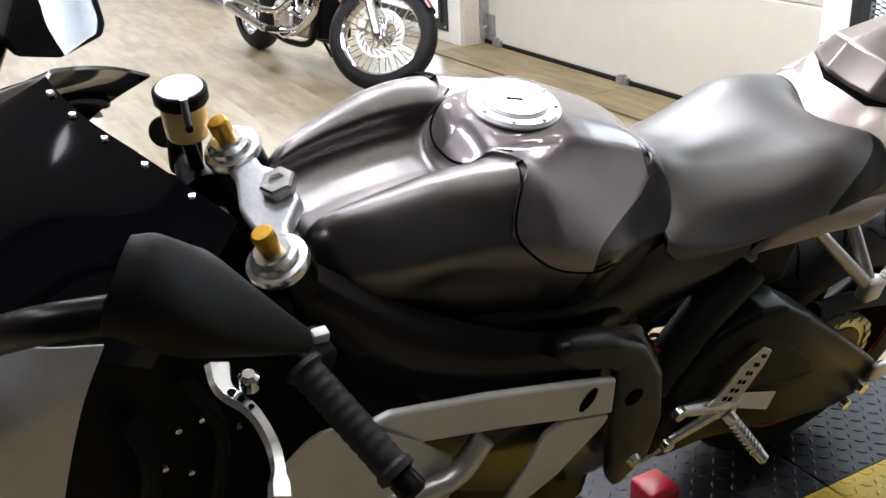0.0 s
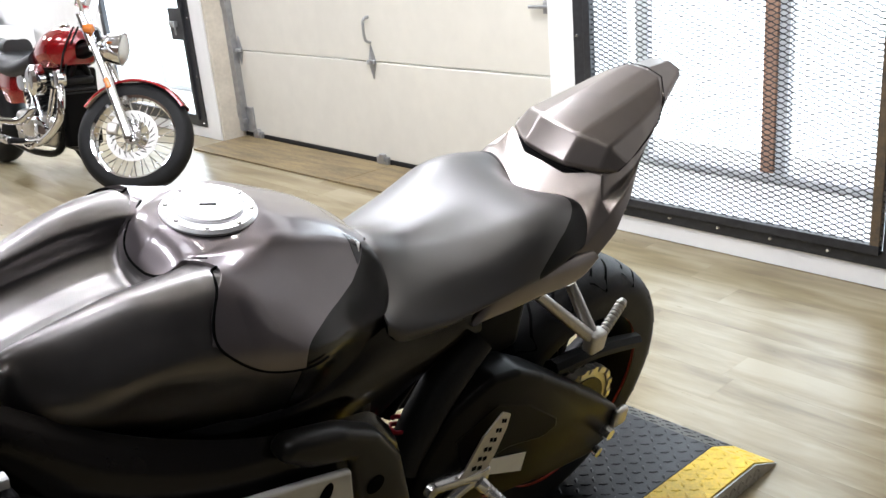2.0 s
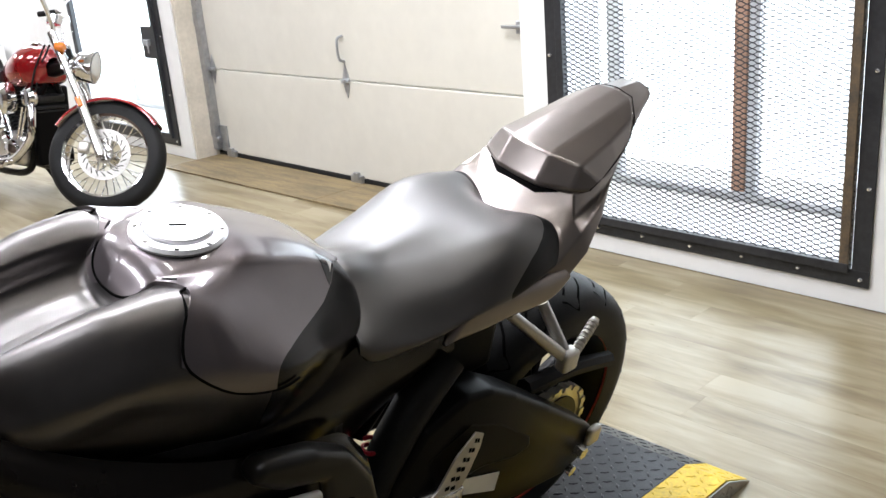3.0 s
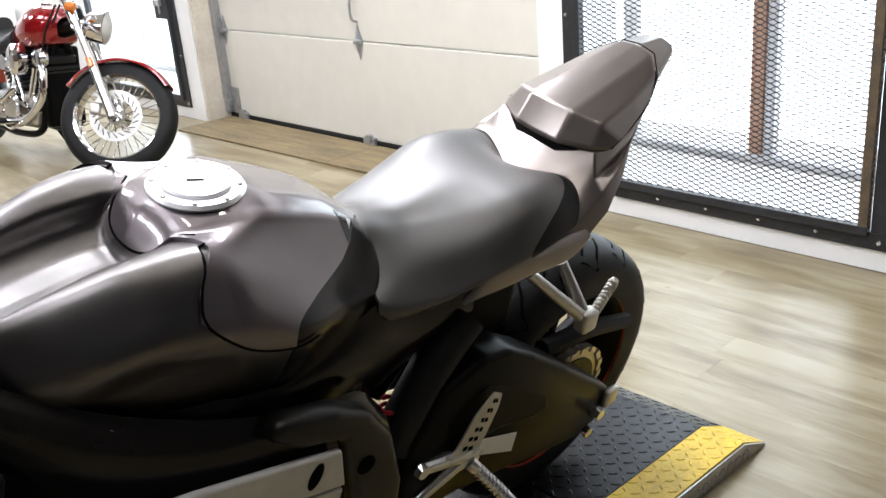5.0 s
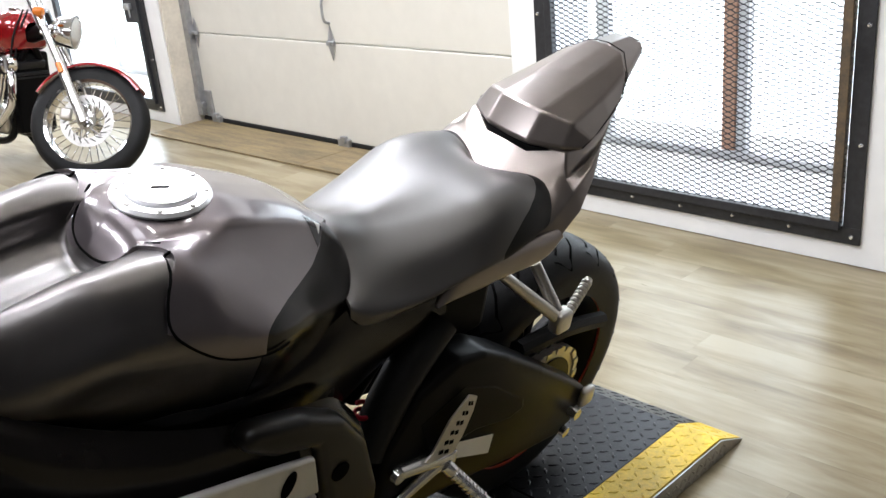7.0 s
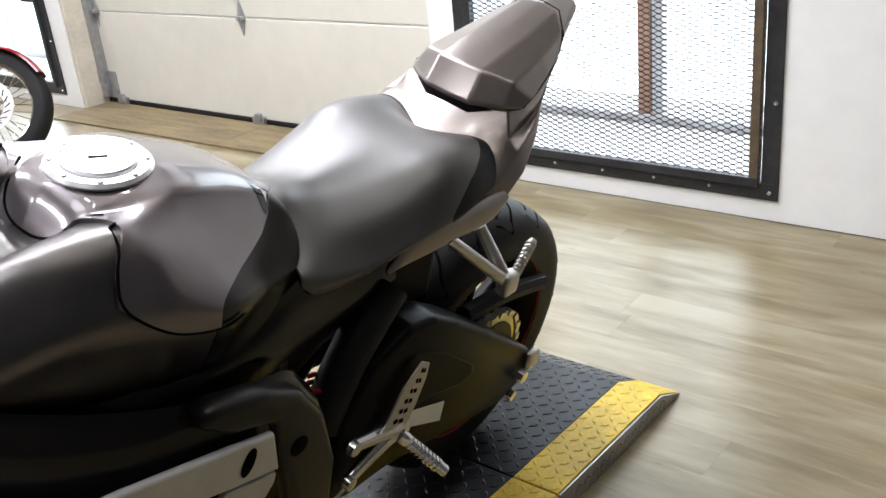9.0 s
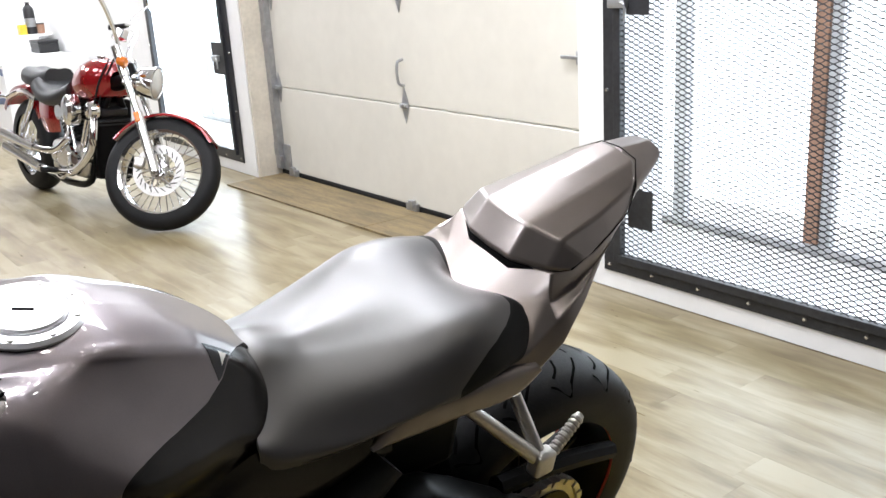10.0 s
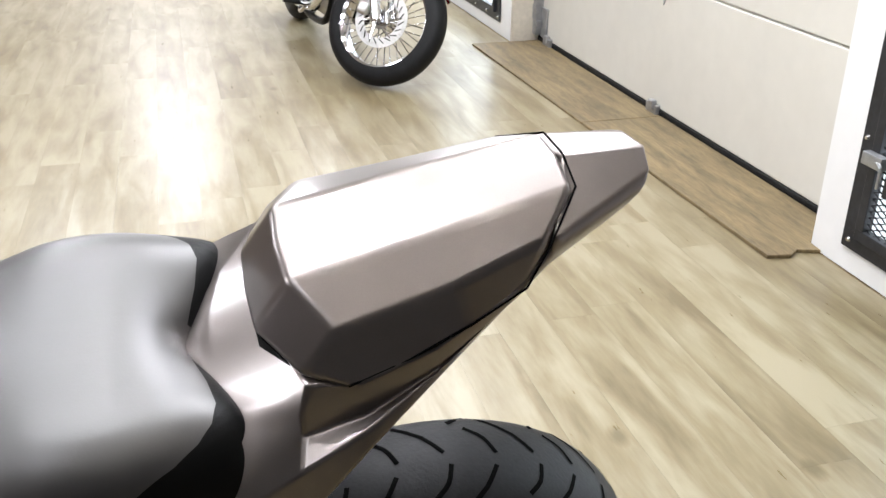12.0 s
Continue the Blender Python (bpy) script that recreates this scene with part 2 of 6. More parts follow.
def prism(poly, axis, a, b, bevel=0.0, seg=2):
    """A polygon in the plane across the axis, pushed from a to b along it."""
    bm = bmesh.new()

    def at(p, s):
        return Vector({"x": (s, p[0], p[1]), "y": (p[0], s, p[1]), "z": (p[0], p[1], s)}[axis])
    lo, hi = [bm.verts.new(at(p, a)) for p in poly], [bm.verts.new(at(p, b)) for p in poly]
    bm.faces.new(lo)
    bm.faces.new(hi[::-1])
    for i in range(len(poly)):
        j = (i + 1) % len(poly)
        bm.faces.new((lo[j], lo[i], hi[i], hi[j]))
    bmesh.ops.recalc_face_normals(bm, faces=bm.faces)
    if bevel:
        bmesh.ops.bevel(bm, geom=list(bm.edges), offset=bevel, segments=seg, affect="EDGES", profile=0.5)
    return bm


def spline(points, n):
    """n points on a smooth curve through the points."""
    p = [Vector(q) for q in points]
    p = [2 * p[0] - p[1], *p, 2 * p[-1] - p[-2]]
    out = []
    spans = len(p) - 3
    for k in range(n):
        s = k * spans / (n - 1)
        i = min(int(s), spans - 1)
        t = s - i
        a, b, c, d = p[i:i + 4]
        out.append(0.5 * ((2 * b) + (c - a) * t + (2 * a - 5 * b + 4 * c - d) * t * t + (3 * b - a - 3 * c + d) * t ** 3))
    return out


def tube(points, r, n=24, sides=10, smooth=True, taper=None):
    """A round bar along a curve, with closed ends."""
    path = spline(points, n) if smooth and len(points) > 2 else [Vector(p) for p in points]
    bm = bmesh.new()
    rings = []
    up = Vector((0.13, 0.31, 0.94))
    for i, p in enumerate(path):
        d = (path[min(i + 1, len(path) - 1)] - path[max(i - 1, 0)]).normalized()
        s = d.cross(up).normalized()
        u = s.cross(d)
        rad = r if taper is None else r + (taper - r) * i / (len(path) - 1)
        rings.append([bm.verts.new(p + rad * (math.cos(a) * s + math.sin(a) * u)) for a in [2 * math.pi * k / sides for k in range(sides)]])
    for a, b in zip(rings, rings[1:]):
        for k in range(sides):
            bm.faces.new((a[k], a[(k + 1) % sides], b[(k + 1) % sides], b[k]))
    bm.faces.new(rings[0][::-1])
    bm.faces.new(rings[-1])
    return bm


def lathe(profile, axis="y", sides=48, closed=False, caps=True):
    """Turns a profile of (radius, along) pairs round an axis through the origin."""
    bm = bmesh.new()
    rings = []
    for r, h in profile:
        ring = []
        for k in range(sides):
            a = 2 * math.pi * k / sides
            c, s = r * math.cos(a), r * math.sin(a)
            ring.append(bm.verts.new({"y": (c, h, s), "z": (c, s, h), "x": (h, c, s)}[axis]))
        rings.append(ring)
    pairs = list(zip(rings, rings[1:])) + ([(rings[-1], rings[0])] if closed else [])
    for a, b in pairs:
        for k in range(sides):
            bm.faces.new((a[k], a[(k + 1) % sides], b[(k + 1) % sides], b[k]))
    if caps and not closed:
        for ring in (rings[0], rings[-1]):
            if (ring[0].co - ring[1].co).length > 1e-4:
                bm.faces.new(ring)
    bmesh.ops.remove_doubles(bm, verts=bm.verts, dist=1e-5)
    return bm


def skin(rows, nu, nv, mirror=False, cap=False):
    """A smooth sheet through rows of control points, nu along and nv across; mirrored over y = 0 if wanted."""
    dense = [spline(r, nv) for r in rows]
    cols = [spline([r[j] for r in dense], nu) for j in range(nv)]
    bm = bmesh.new()
    signs = (1, -1) if mirror else (1,)
    for sg in signs:
        v = [[bm.verts.new((c[i].x, c[i].y * sg, c[i].z)) for c in cols] for i in range(nu)]
        for i in range(nu - 1):
            for j in range(nv - 1):
                q = (v[i][j], v[i][j + 1], v[i + 1][j + 1], v[i + 1][j])
                bm.faces.new(q if sg > 0 else q[::-1])
        if cap:
            for row in (v[0], v[-1]):
                mid = bm.verts.new((row[0].co.x, 0, sum(p.co.z for p in row) / len(row)))
                for a, b in zip(row, row[1:]):
                    bm.faces.new((a, b, mid))
    bmesh.ops.remove_doubles(bm, verts=bm.verts, dist=2e-4)
    bmesh.ops.recalc_face_normals(bm, faces=bm.faces)
    return bm


def inside(p, poly):
    c = False
    for (x0, y0), (x1, y1) in zip(poly, poly[1:] + poly[:1]):
        if (y0 > p[1]) != (y1 > p[1]) and p[0] < (x1 - x0) * (p[1] - y0) / (y1 - y0) + x0:
            c = not c
    return c


def score(bm, poly, axes=(0, 2)):
    """Cuts a sheet along the outline of a polygon, seen along the third axis."""
    for (a0, b0), (a1, b1) in zip(poly, poly[1:] + poly[:1]):
        co, no = [0, 0, 0], [0, 0, 0]
        co[axes[0]], co[axes[1]] = a0, b0
        no[axes[0]], no[axes[1]] = b1 - b0, -(a1 - a0)
        bmesh.ops.bisect_plane(bm, geom=[*bm.verts, *bm.edges, *bm.faces], plane_co=co, plane_no=Vector(no).normalized(), dist=1e-6)


def piece(bm, keep, lift=0.0, depth=0.01):
    """A new bmesh of the faces for which keep(centre) holds, lifted outwards and with its rim turned in."""
    nb = bm.copy()
    bmesh.ops.delete(nb, geom=[f for f in nb.faces if not keep(f.calc_center_median())], context="FACES")
    nb.normal_update()
    if lift:
        moves = [(v, v.normal * lift) for v in nb.verts]
        for v, d in moves:
            v.co += d
    rim = [e for e in nb.edges if len(e.link_faces) == 1]
    normals = {v: v.normal.copy() for e in rim for v in e.verts}
    res = bmesh.ops.extrude_edge_only(nb, edges=rim)
    new_verts = [g for g in res["geom"] if isinstance(g, bmesh.types.BMVert)]
    old = list(normals)
    for v in new_verts:
        near = min(old, key=lambda o: (o.co - v.co).length_squared)
        v.co -= normals[near] * depth
    return nb


def along(a, b):
    """A pose that takes the z axis to the way from a to b, at a."""
    d = Vector(b) - Vector(a)
    return Matrix.Translation(a) @ d.to_track_quat("Z", "Y").to_matrix().to_4x4()


def rod(a, b, r, r2=None, sides=12):
    return tube([a, b], r, smooth=False, sides=sides, taper=r2)


# ---- the room ----
WX, DX, GX = 1.82, 2.0, 2.42           # wall face, garage door face, outer glazing
SY = -2.5                              # inner face of the added south wall
room = [("floor_base", box(-5.2, 3.2, SY - 0.2, 12.2, -0.2, -0.004), "plywood", "level wooden subfloor below the planks", "floor"),
        ("ceiling", box(-5.2, 3.2, SY - 0.2, 12.2, 3.05, 3.2), "ceiling_paint", "flat white painted ceiling", "ceiling"),
        # west wall is unseen; its dark brown only tints what the bodywork reflects
        ("wall_west", box(-5.2, -5.0, SY - 0.2, 12.2, 0, 3.05), "wall_brown", "unseen brown wall added to warm and dim reflections", "wall"),
        # south wall is unseen, set close and dark to darken reflections
        ("wall_south", box(-5.0, 2.12, SY - 0.2, SY, 0, 3.05), "wall_dark", "unseen dark grey end wall added to keep reflections dark", "wall"),
        ("wall_north", box(-5.0, 2.12, 12.0, 12.2, 0, 3.05), "wall_white", "plain white painted far end wall", "wall")]
for name, bm, mat, label, cat in room:
    tagged(finish(name, bm, mat), label, cat, kind="structure")


def wall_with_openings():
    """The door wall: pieces round two caged doorways and the garage opening."""
    bm = bmesh.new()
    cuts = [(0.03, 1.35, 0.13, 2.2), (1.55, 4.62, 0.0, 2.45), (4.84, 6.2, 0.13, 2.2)]
    y = SY
    for y0, y1, z0, z1 in cuts:
        box(WX, 2.12, y, y0, 0, 3.05, bm=bm)
        if z0 > 0:
            box(WX, 2.12, y0, y1, 0, z0, bm=bm)
        box(WX, 2.12, y0, y1, z1, 3.05, bm=bm)
        y = y1
    box(WX, 2.12, y, 12.0, 0, 3.05, bm=bm)
    return bm


wall_east = tagged(finish("wall_east", wall_with_openings(), "wall_white"), "white painted wall with a garage door and two caged doorways", "wall", kind="structure")

# beige lining of the garage opening
jamb = tagged(finish("door_jamb", box(WX + 0.004, 2.0, 4.585, 4.617, 0, 2.45, 0.004), "jamb_beige"), "beige painted timber lining beside the garage door", "door jamb", kind="structure")
tagged(finish("door_jamb", box(WX + 0.03, 1.99, 1.553, 1.575, 0, 2.45, 0.004), "wall_white"), "white painted timber lining beside the garage door", "door jamb", kind="structure")


def garage_door():
    d = thing("garage_door", "cream sectional garage door with steel hinges and a bottom seal", "garage door", kind="structure")
    z, heights = 0.035, (0.575, 0.60, 0.60, 0.60)
    for h in heights:
        part("door_section", box(DX, DX + 0.05, 1.56, 4.60, z, z + h - 0.006, 0.006), "door_cream", d)
        z += h
    part("bottom_seal", box(DX - 0.006, DX + 0.045, 1.56, 4.60, 0.004, 0.034, 0.008), "rubber", d, "black rubber bottom seal")

    def hinge(y, z):
        b = prism([(y - 0.035, z), (y, z + 0.10), (y + 0.035, z), (y, z - 0.10)], "x", DX - 0.007, DX - 0.001, 0.002)
        merge(b, moved(lathe([(0.011, -0.03), (0.011, 0.03)], "y", 12), Matrix.Translation((DX - 0.012, y, z))))
        box(DX - 0.03, DX - 0.006, y - 0.022, y + 0.022, z - 0.012, z + 0.012, 0.004, bm=b)
        part("hinge", b, "galvanised", d, "galvanised diamond-shaped hinge")
    for zz in (0.607, 1.207):
        for y in (1.63, 3.05, 4.50):
            hinge(y, zz)
    part("pull_handle", tube([(DX - 0.002, 3.05, 0.86), (DX - 0.04, 3.05, 0.84), (DX - 0.04, 3.05, 0.74), (DX - 0.002, 3.05, 0.715)], 0.008, 20, 8), "galvanised", d, "bent steel pull handle")
    part("lock_bar", merge(box(DX - 0.02, DX - 0.001, 1.58, 1.72, 0.90, 0.96, 0.004), box(DX - 0.035, DX - 0.02, 1.62, 1.80, 0.925, 0.94, 0.003)), "galvanised", d, "steel slide lock")
    for y in (4.40, 3.03):
        part("bottom_bracket", merge(box(DX - 0.028, DX - 0.001, y - 0.05, y + 0.05, 0.01, 0.055, 0.004), box(DX - 0.04, DX - 0.012, y - 0.03, y + 0.012, 0.03, 0.075, 0.004)), "galvanised", d, "small steel bottom bracket")
    part("corner_bracket", merge(box(DX - 0.014, DX - 0.001, 4.44, 4.53, 0.04, 0.22, 0.004), moved(lathe([(0.02, -0.02), (0.02, 0.02)], "y", 14), Matrix.Translation((DX - 0.025, 4.53, 0.12)))), "galvanised", d, "steel corner bracket with roller")
    t = prism([(DX - 0.03, 4.535), (DX - 0.03, 4.585), (DX - 0.045, 4.585), (DX - 0.045, 4.53), (DX + 0.03, 4.53), (DX + 0.03, 4.535)], "z", 0.05, 2.4)
    part("track", t, "galvanised", d, "grey steel vertical track")
    for z in (0.14, 0.9):
        part("track_bracket", box(DX - 0.05, DX - 0.045, 4.53, 4.60, z, z + 0.09, 0.002), "galvanised", d, "steel track bracket")
    return d


garage_door()


def cage_door(y0, y1, latch_y, latch_z, hinge_right, plates):
    """A steel-framed screen of expanded metal before a bright doorway."""
    d = thing("security_door", "black steel framed security screen of expanded metal mesh" if hinge_right else "black steel framed open security gate with a latch plate", "security door", kind="structure")
    z0, z1, w = 0.08, 2.22, 0.062
    x0, x1 = WX - 0.012, WX - 0.002
    part("frame_rail", box(x0, x1, y0, y1, z0, z0 + w, 0.0015), "frame_steel", d)
    part("frame_rail", box(x0, x1, y0, y1, z1 - w, z1, 0.0015), "frame_steel", d)
    part("frame_stile", box(x0, x1, y0, y0 + w, z0 + w, z1 - w, 0.0015), "frame_steel", d)
    part("frame_stile", box(x0, x1, y1 - w, y1, z0 + w, z1 - w, 0.0015), "frame_steel", d)
    a, b = y0 + w + 0.006, y1 - w - 0.006
    xs, xe = WX - 0.03, WX + 0.004
    t = 0.034
    part("leaf_rail", box(xs, xe, a, b, z0 + 0.05, z0 + 0.05 + t, 0.002), "frame_steel", d)
    part("leaf_rail", box(xs, xe, a, b, z1 - 0.05 - t, z1 - 0.05, 0.002), "frame_steel", d)
    rust = ("rusty_steel", "frame_steel") if hinge_right else ("frame_steel", "frame_steel")
    part("leaf_stile", box(xs, xe, a, a + t, z0 + 0.05 + t, z1 - 0.05 - t, 0.002), rust[0], d, "rusty brown hinge stile" if hinge_right else "")
    part("leaf_stile", box(xs, xe, b - t, b, z0 + 0.05 + t, z1 - 0.05 - t, 0.002), rust[1], d)
    bm = bmesh.new()
    px, pz, x = 0.049, 0.01025, WX - 0.016
    rows = 0 if not hinge_right else int((z1 - z0 - 0.1) / pz)
    cols = int((b - a) / px * 2)
    for r in range(rows):
        zb = z0 + 0.06 + r * pz
        prev = None
        for c in range(cols + 1):
            y, z = a + c * px / 2, zb + (pz if (c + r) % 2 else 0.0)
            zn = zb + (pz if (c + 1 + r) % 2 else 0.0)
            # thick knots where two rows meet, thin strands between
            for yy, zz, h in ((y - 0.004, z, 0.0026), (y + 0.004, z, 0.0026), (y + px / 4, (z + zn) / 2, 0.0018)):
                if yy > b:
                    continue
                ring = [bm.verts.new((x - 0.0022, yy, zz - h)), bm.verts.new((x + 0.0022, yy, zz - h * 0.5)), bm.verts.new((x, yy, zz + h))]
                if prev:
                    for k in range(3):
                        bm.faces.new((prev[k], prev[(k + 1) % 3], ring[(k + 1) % 3], ring[k]))
                prev = ring
    if rows:
        tagged(part("wire_mesh", bm, "mesh_steel", d, "expanded steel diamond mesh", 60), kind="stuff")
    else:
        bm.free()
    bolts = [(y0 + 0.03 + i * (y1 - y0 - 0.06) / 6, z0 + 0.028) for i in range(7)]
    for sy in (y0 + 0.02, y1 - 0.02):
        bolts += [(sy, z0 + 0.36 + i * 0.4) for i in range(5)]
    me = None
    for y, z in bolts:
        if me is None:
            first = part("bolt", moved(lathe([(0.001, -0.007), (0.006, -0.006), (0.009, 0)], "x", 10), Matrix.Translation((x0, y, z))), "bright_alloy", d, "round bolt head")
            me, oy, oz = first.data, y, z
        else:
            o = new("bolt", me)
            o.parent = d
            o.location = (0, y - oy, z - oz)
            tagged(o, "round bolt head")
    for pa, pb, pc, pd in plates:
        part("latch_plate", box(xs - 0.004, xs - 0.001, pa, pb, pc, pd, 0.001), "frame_steel", d, "black steel latch plate")
    for lz in ((latch_z, 0.40) if hinge_right else (latch_z,)):
        part("latch", merge(box(xs - 0.03, xs - 0.002, latch_y - 0.03, latch_y + 0.055, lz - 0.02, lz + 0.02, 0.004),
                            tube([(xs - 0.02, latch_y + 0.02, lz), (xs - 0.03, latch_y - 0.03, lz - 0.005), (xs - 0.03, latch_y - 0.035, lz - 0.07)], 0.006, 14, 8)), "galvanised", d, "worn steel latch with a bent handle")
    return d


cage_door(-0.02, 1.40, 1.28, 1.18, True, [(1.125, 1.25, 0.30, 0.46), (1.15, 1.26, 1.135, 1.34)])
cage_door(4.79, 6.25, 4.95, 0.80, False, [(4.85, 5.04, 0.69, 0.91)])


def doorway(name, y0, y1, posts):
    """The bright recess behind a screen: sill, side walls, outer glazing posts and the day outside."""
    tagged(finish("doorway_sill", box(2.12, GX + 0.1, y0 - 0.3, y1 + 0.6, 0.0, 0.125, 0.006), "sill_stone"), "pale stone sill with dark grime along its back", "sill", kind="structure")
    for y, w, mat, lab in posts:
        p = finish("mullion", box(GX, GX + 0.05, y - w / 2, y + w / 2, 0.126, 2.3, 0.004), mat)
        tagged(p, lab, "window post", kind="structure")
    r = finish("threshold_rail", box(GX - 0.02, GX + 0.06, y0 - 0.28, y1 + 0.6, 0.126, 0.165, 0.006), "grey_post")
    tagged(r, "dirty grey metal threshold rail", "threshold", kind="structure")


doorway("a", 0.03, 1.35, [(0.83, 0.062, "brown_post", "reddish brown window post"), (0.765, 0.05, "grey_post", "grey metal window post"), (1.50, 0.07, "grey_post", "grey metal window post"),
                          (-0.2, 0.06, "grey_post", "grey metal window post")])
doorway("b", 4.84, 6.2, [(5.75, 0.05, "grey_post", "grey metal window post"), (6.6, 0.06, "grey_post", "grey metal window post")])
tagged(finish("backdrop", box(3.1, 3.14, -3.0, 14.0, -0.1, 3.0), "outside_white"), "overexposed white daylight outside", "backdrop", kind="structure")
tagged(finish("ground", box(GX + 0.1, 60, -40, 40, -0.1, 0.05), "sill_stone"), "pale concrete ground outside", "ground", kind="structure")

mat_ob = thing("plywood_strip", "worn brown plywood strip lying before the garage door", "floor mat")
part("board", prism([(1.592, 2.96), (1.56, 4.56), (1.99, 4.56), (1.99, 2.957)], "z", 0.001, 0.012, 0.002), "plywood", mat_ob)
part("board", prism([(1.62, 1.50), (1.592, 2.952), (1.99, 2.95), (1.99, 1.58), (WX, 1.56), (WX - 0.005, 1.49), (1.74, 1.515), (1.70, 1.485)], "z", 0.001, 0.0135, 0.002), "plywood", mat_ob, "worn plywood board with a broken end")

# ---- lamps ----
area("daylight", pose(2.3, 0.7, 1.2, 0, 90, 0), 1.9, 1.2, 13, (0.72, 0.86, 1.0))
area("daylight", pose(2.3, 5.5, 1.2, 0, 90, 0), 1.9, 1.2, 42, (0.72, 0.86, 1.0))
# unseen fill lamps added overhead for brightness and sheen: a row along the door wall, another over the room on the
# other side of the motorcycle
for x, y, sx, watts in ((0.68, 1.28, 1.0, 82), (1.45, 2.8, 0.5, 26), (1.45, 4.6, 0.5, 32), (1.45, 6.6, 0.5, 60), (1.45, 8.8, 0.5, 60)):
    area("overhead_fill", pose(x, y, 2.98), sx, 1.1, watts)
for x, y, watts in ((-1.45, -0.6, 16), (-3.5, 0.8, 70), (-3.5, 3.4, 60), (-1.3, 2.9, 44), (-1.3, 5.0, 50), (-1.3, 7.2, 80), (-0.3, 10.6, 110)):
    area("overhead_fill", pose(x, y, 2.98), 0.6, 1.0, watts)
# four small lamps, unseen, added for highlights on tank, air cover and seat
for x in (-1.15, -0.45):
    for y, watts in ((0.55, 19), (1.35, 9)):
        area("highlight_lamp", pose(x, y, 2.98), 0.26, 0.26, watts)
spot = thing("recessed_spot", "small round recessed ceiling spot", "ceiling lamp", pose(-0.6, -1.4, 3.045), group="ceiling spots")
part("trim_ring", lathe([(0.046, 0.004), (0.06, 0.002), (0.06, -0.008), (0.046, -0.006)], "z", 24, True), "bright_alloy", spot)
part("bulb", lathe([(0.0, -0.004), (0.03, -0.003), (0.044, 0.002), (0.0, 0.004)], "z", 24), "lamp_glow", spot, "glowing bulb face")
for i in range(3):
    for j in range(8):
        if i or j:
            copy_thing(spot, pose(-0.6 + 0.55 * i, -1.4 + 0.62 * j, 3.045))


# ---- the sport motorcycle ----
BIKE = pose(0, 0.143, 0.047, 0, 0, 1.1) @ pose(0, 0, 0, 17.5)
bike = thing("sport_motorcycle", "taupe and satin black sport motorcycle leaning on its side stand", "motorcycle", BIKE)


def bike_tank():
    # half sections: channel floor, its wall, inner edge, shoulder, side, bulge, undercut
    prof = [(-1.125, ((0, .93), (.03, .94), (.045, .945), (.055, .955), (.068, .955), (.080, .935), (.088, .91), (.086, .87), (.08, .84)))]
    prof += [(-1.105, ((0, .955), (.035, .963), (.054, .978), (.062, .998), (.080, .998), (.098, .972), (.112, .94), (.106, .89), (.10, .84)))]
    prof += [(-1.055, ((0, .970), (.035, .976), (.058, .992), (.068, 1.018), (.092, 1.022), (.124, .995), (.145, .958), (.132, .90), (.12, .83)))]
    prof += [(-0.98, ((0, .982), (.035, .986), (.060, 1.003), (.071, 1.034), (.105, 1.044), (.142, 1.015), (.168, .978), (.150, .925), (.13, .82)))]
    prof += [(-0.935, ((0, .985), (.035, .989), (.060, 1.006), (.072, 1.037), (.111, 1.049), (.149, 1.021), (.175, .974), (.158, .915), (.135, .815)))]
    prof += [(-0.912, ((0, .988), (.035, .991), (.060, 1.007), (.072, 1.038), (.114, 1.049), (.152, 1.020), (.179, .970), (.161, .908), (.137, .812)))]
    prof += [(-0.894, ((0, 1.018), (.035, 1.014), (.060, 1.016), (.072, 1.039), (.116, 1.048), (.154, 1.018), (.181, .967), (.163, .904), (.138, .811)))]
    prof += [(-0.872, ((0, 1.046), (.035, 1.041), (.058, 1.036), (.071, 1.039), (.117, 1.046), (.155, 1.015), (.184, .961), (.166, .898), (.14, .81)))]
    prof += [(-0.84, ((0, 1.053), (.035, 1.050), (.062, 1.044), (.076, 1.039), (.112, 1.038), (.156, 1.008), (.188, .950), (.172, .885), (.14, .80)))]
    prof += [(-0.77, ((0, 1.056), (.035, 1.053), (.066, 1.046), (.083, 1.041), (.096, 1.027), (.148, .978), (.186, .930), (.172, .865), (.14, .79)))]
    prof += [(-0.70, ((0, 1.032), (.035, 1.029), (.062, 1.023), (.077, 1.017), (.088, 1.003), (.131, .949), (.160, .908), (.152, .85), (.13, .78)))]
    prof += [(-0.63, ((0, .998), (.035, .996), (.056, .990), (.069, .983), (.079, .968), (.110, .916), (.128, .878), (.126, .83), (.12, .77)))]
    prof += [(-0.565, ((0, .948), (.03, .946), (.052, .938), (.067, .926), (.077, .908), (.090, .884), (.105, .85), (.105, .81), (.10, .77)))]
    prof += [(-0.54, ((0, .912), (.028, .908), (.045, .899), (.056, .888), (.066, .876), (.077, .86), (.09, .835), (.09, .80), (.09, .77)))]
    rows = [[(x + 0.06 * y, y, z) for y, z in p] for x, p in prof]
    bm = skin(rows, 96, 64, mirror=True)
    side = [(-0.857, 1.2), (-0.859, 1.046), (-0.880, 1.036), (-0.894, 1.020), (-0.904, 0.995), (-0.880, 0.970), (-0.850, 0.946), (-0.825, 0.934), (-0.800, 0.925), (-0.775, 0.919),
            (-0.748, 0.919), (-0.70, 0.90), (-0.50, 0.80), (-0.50, 1.2)]
    score(bm, side)
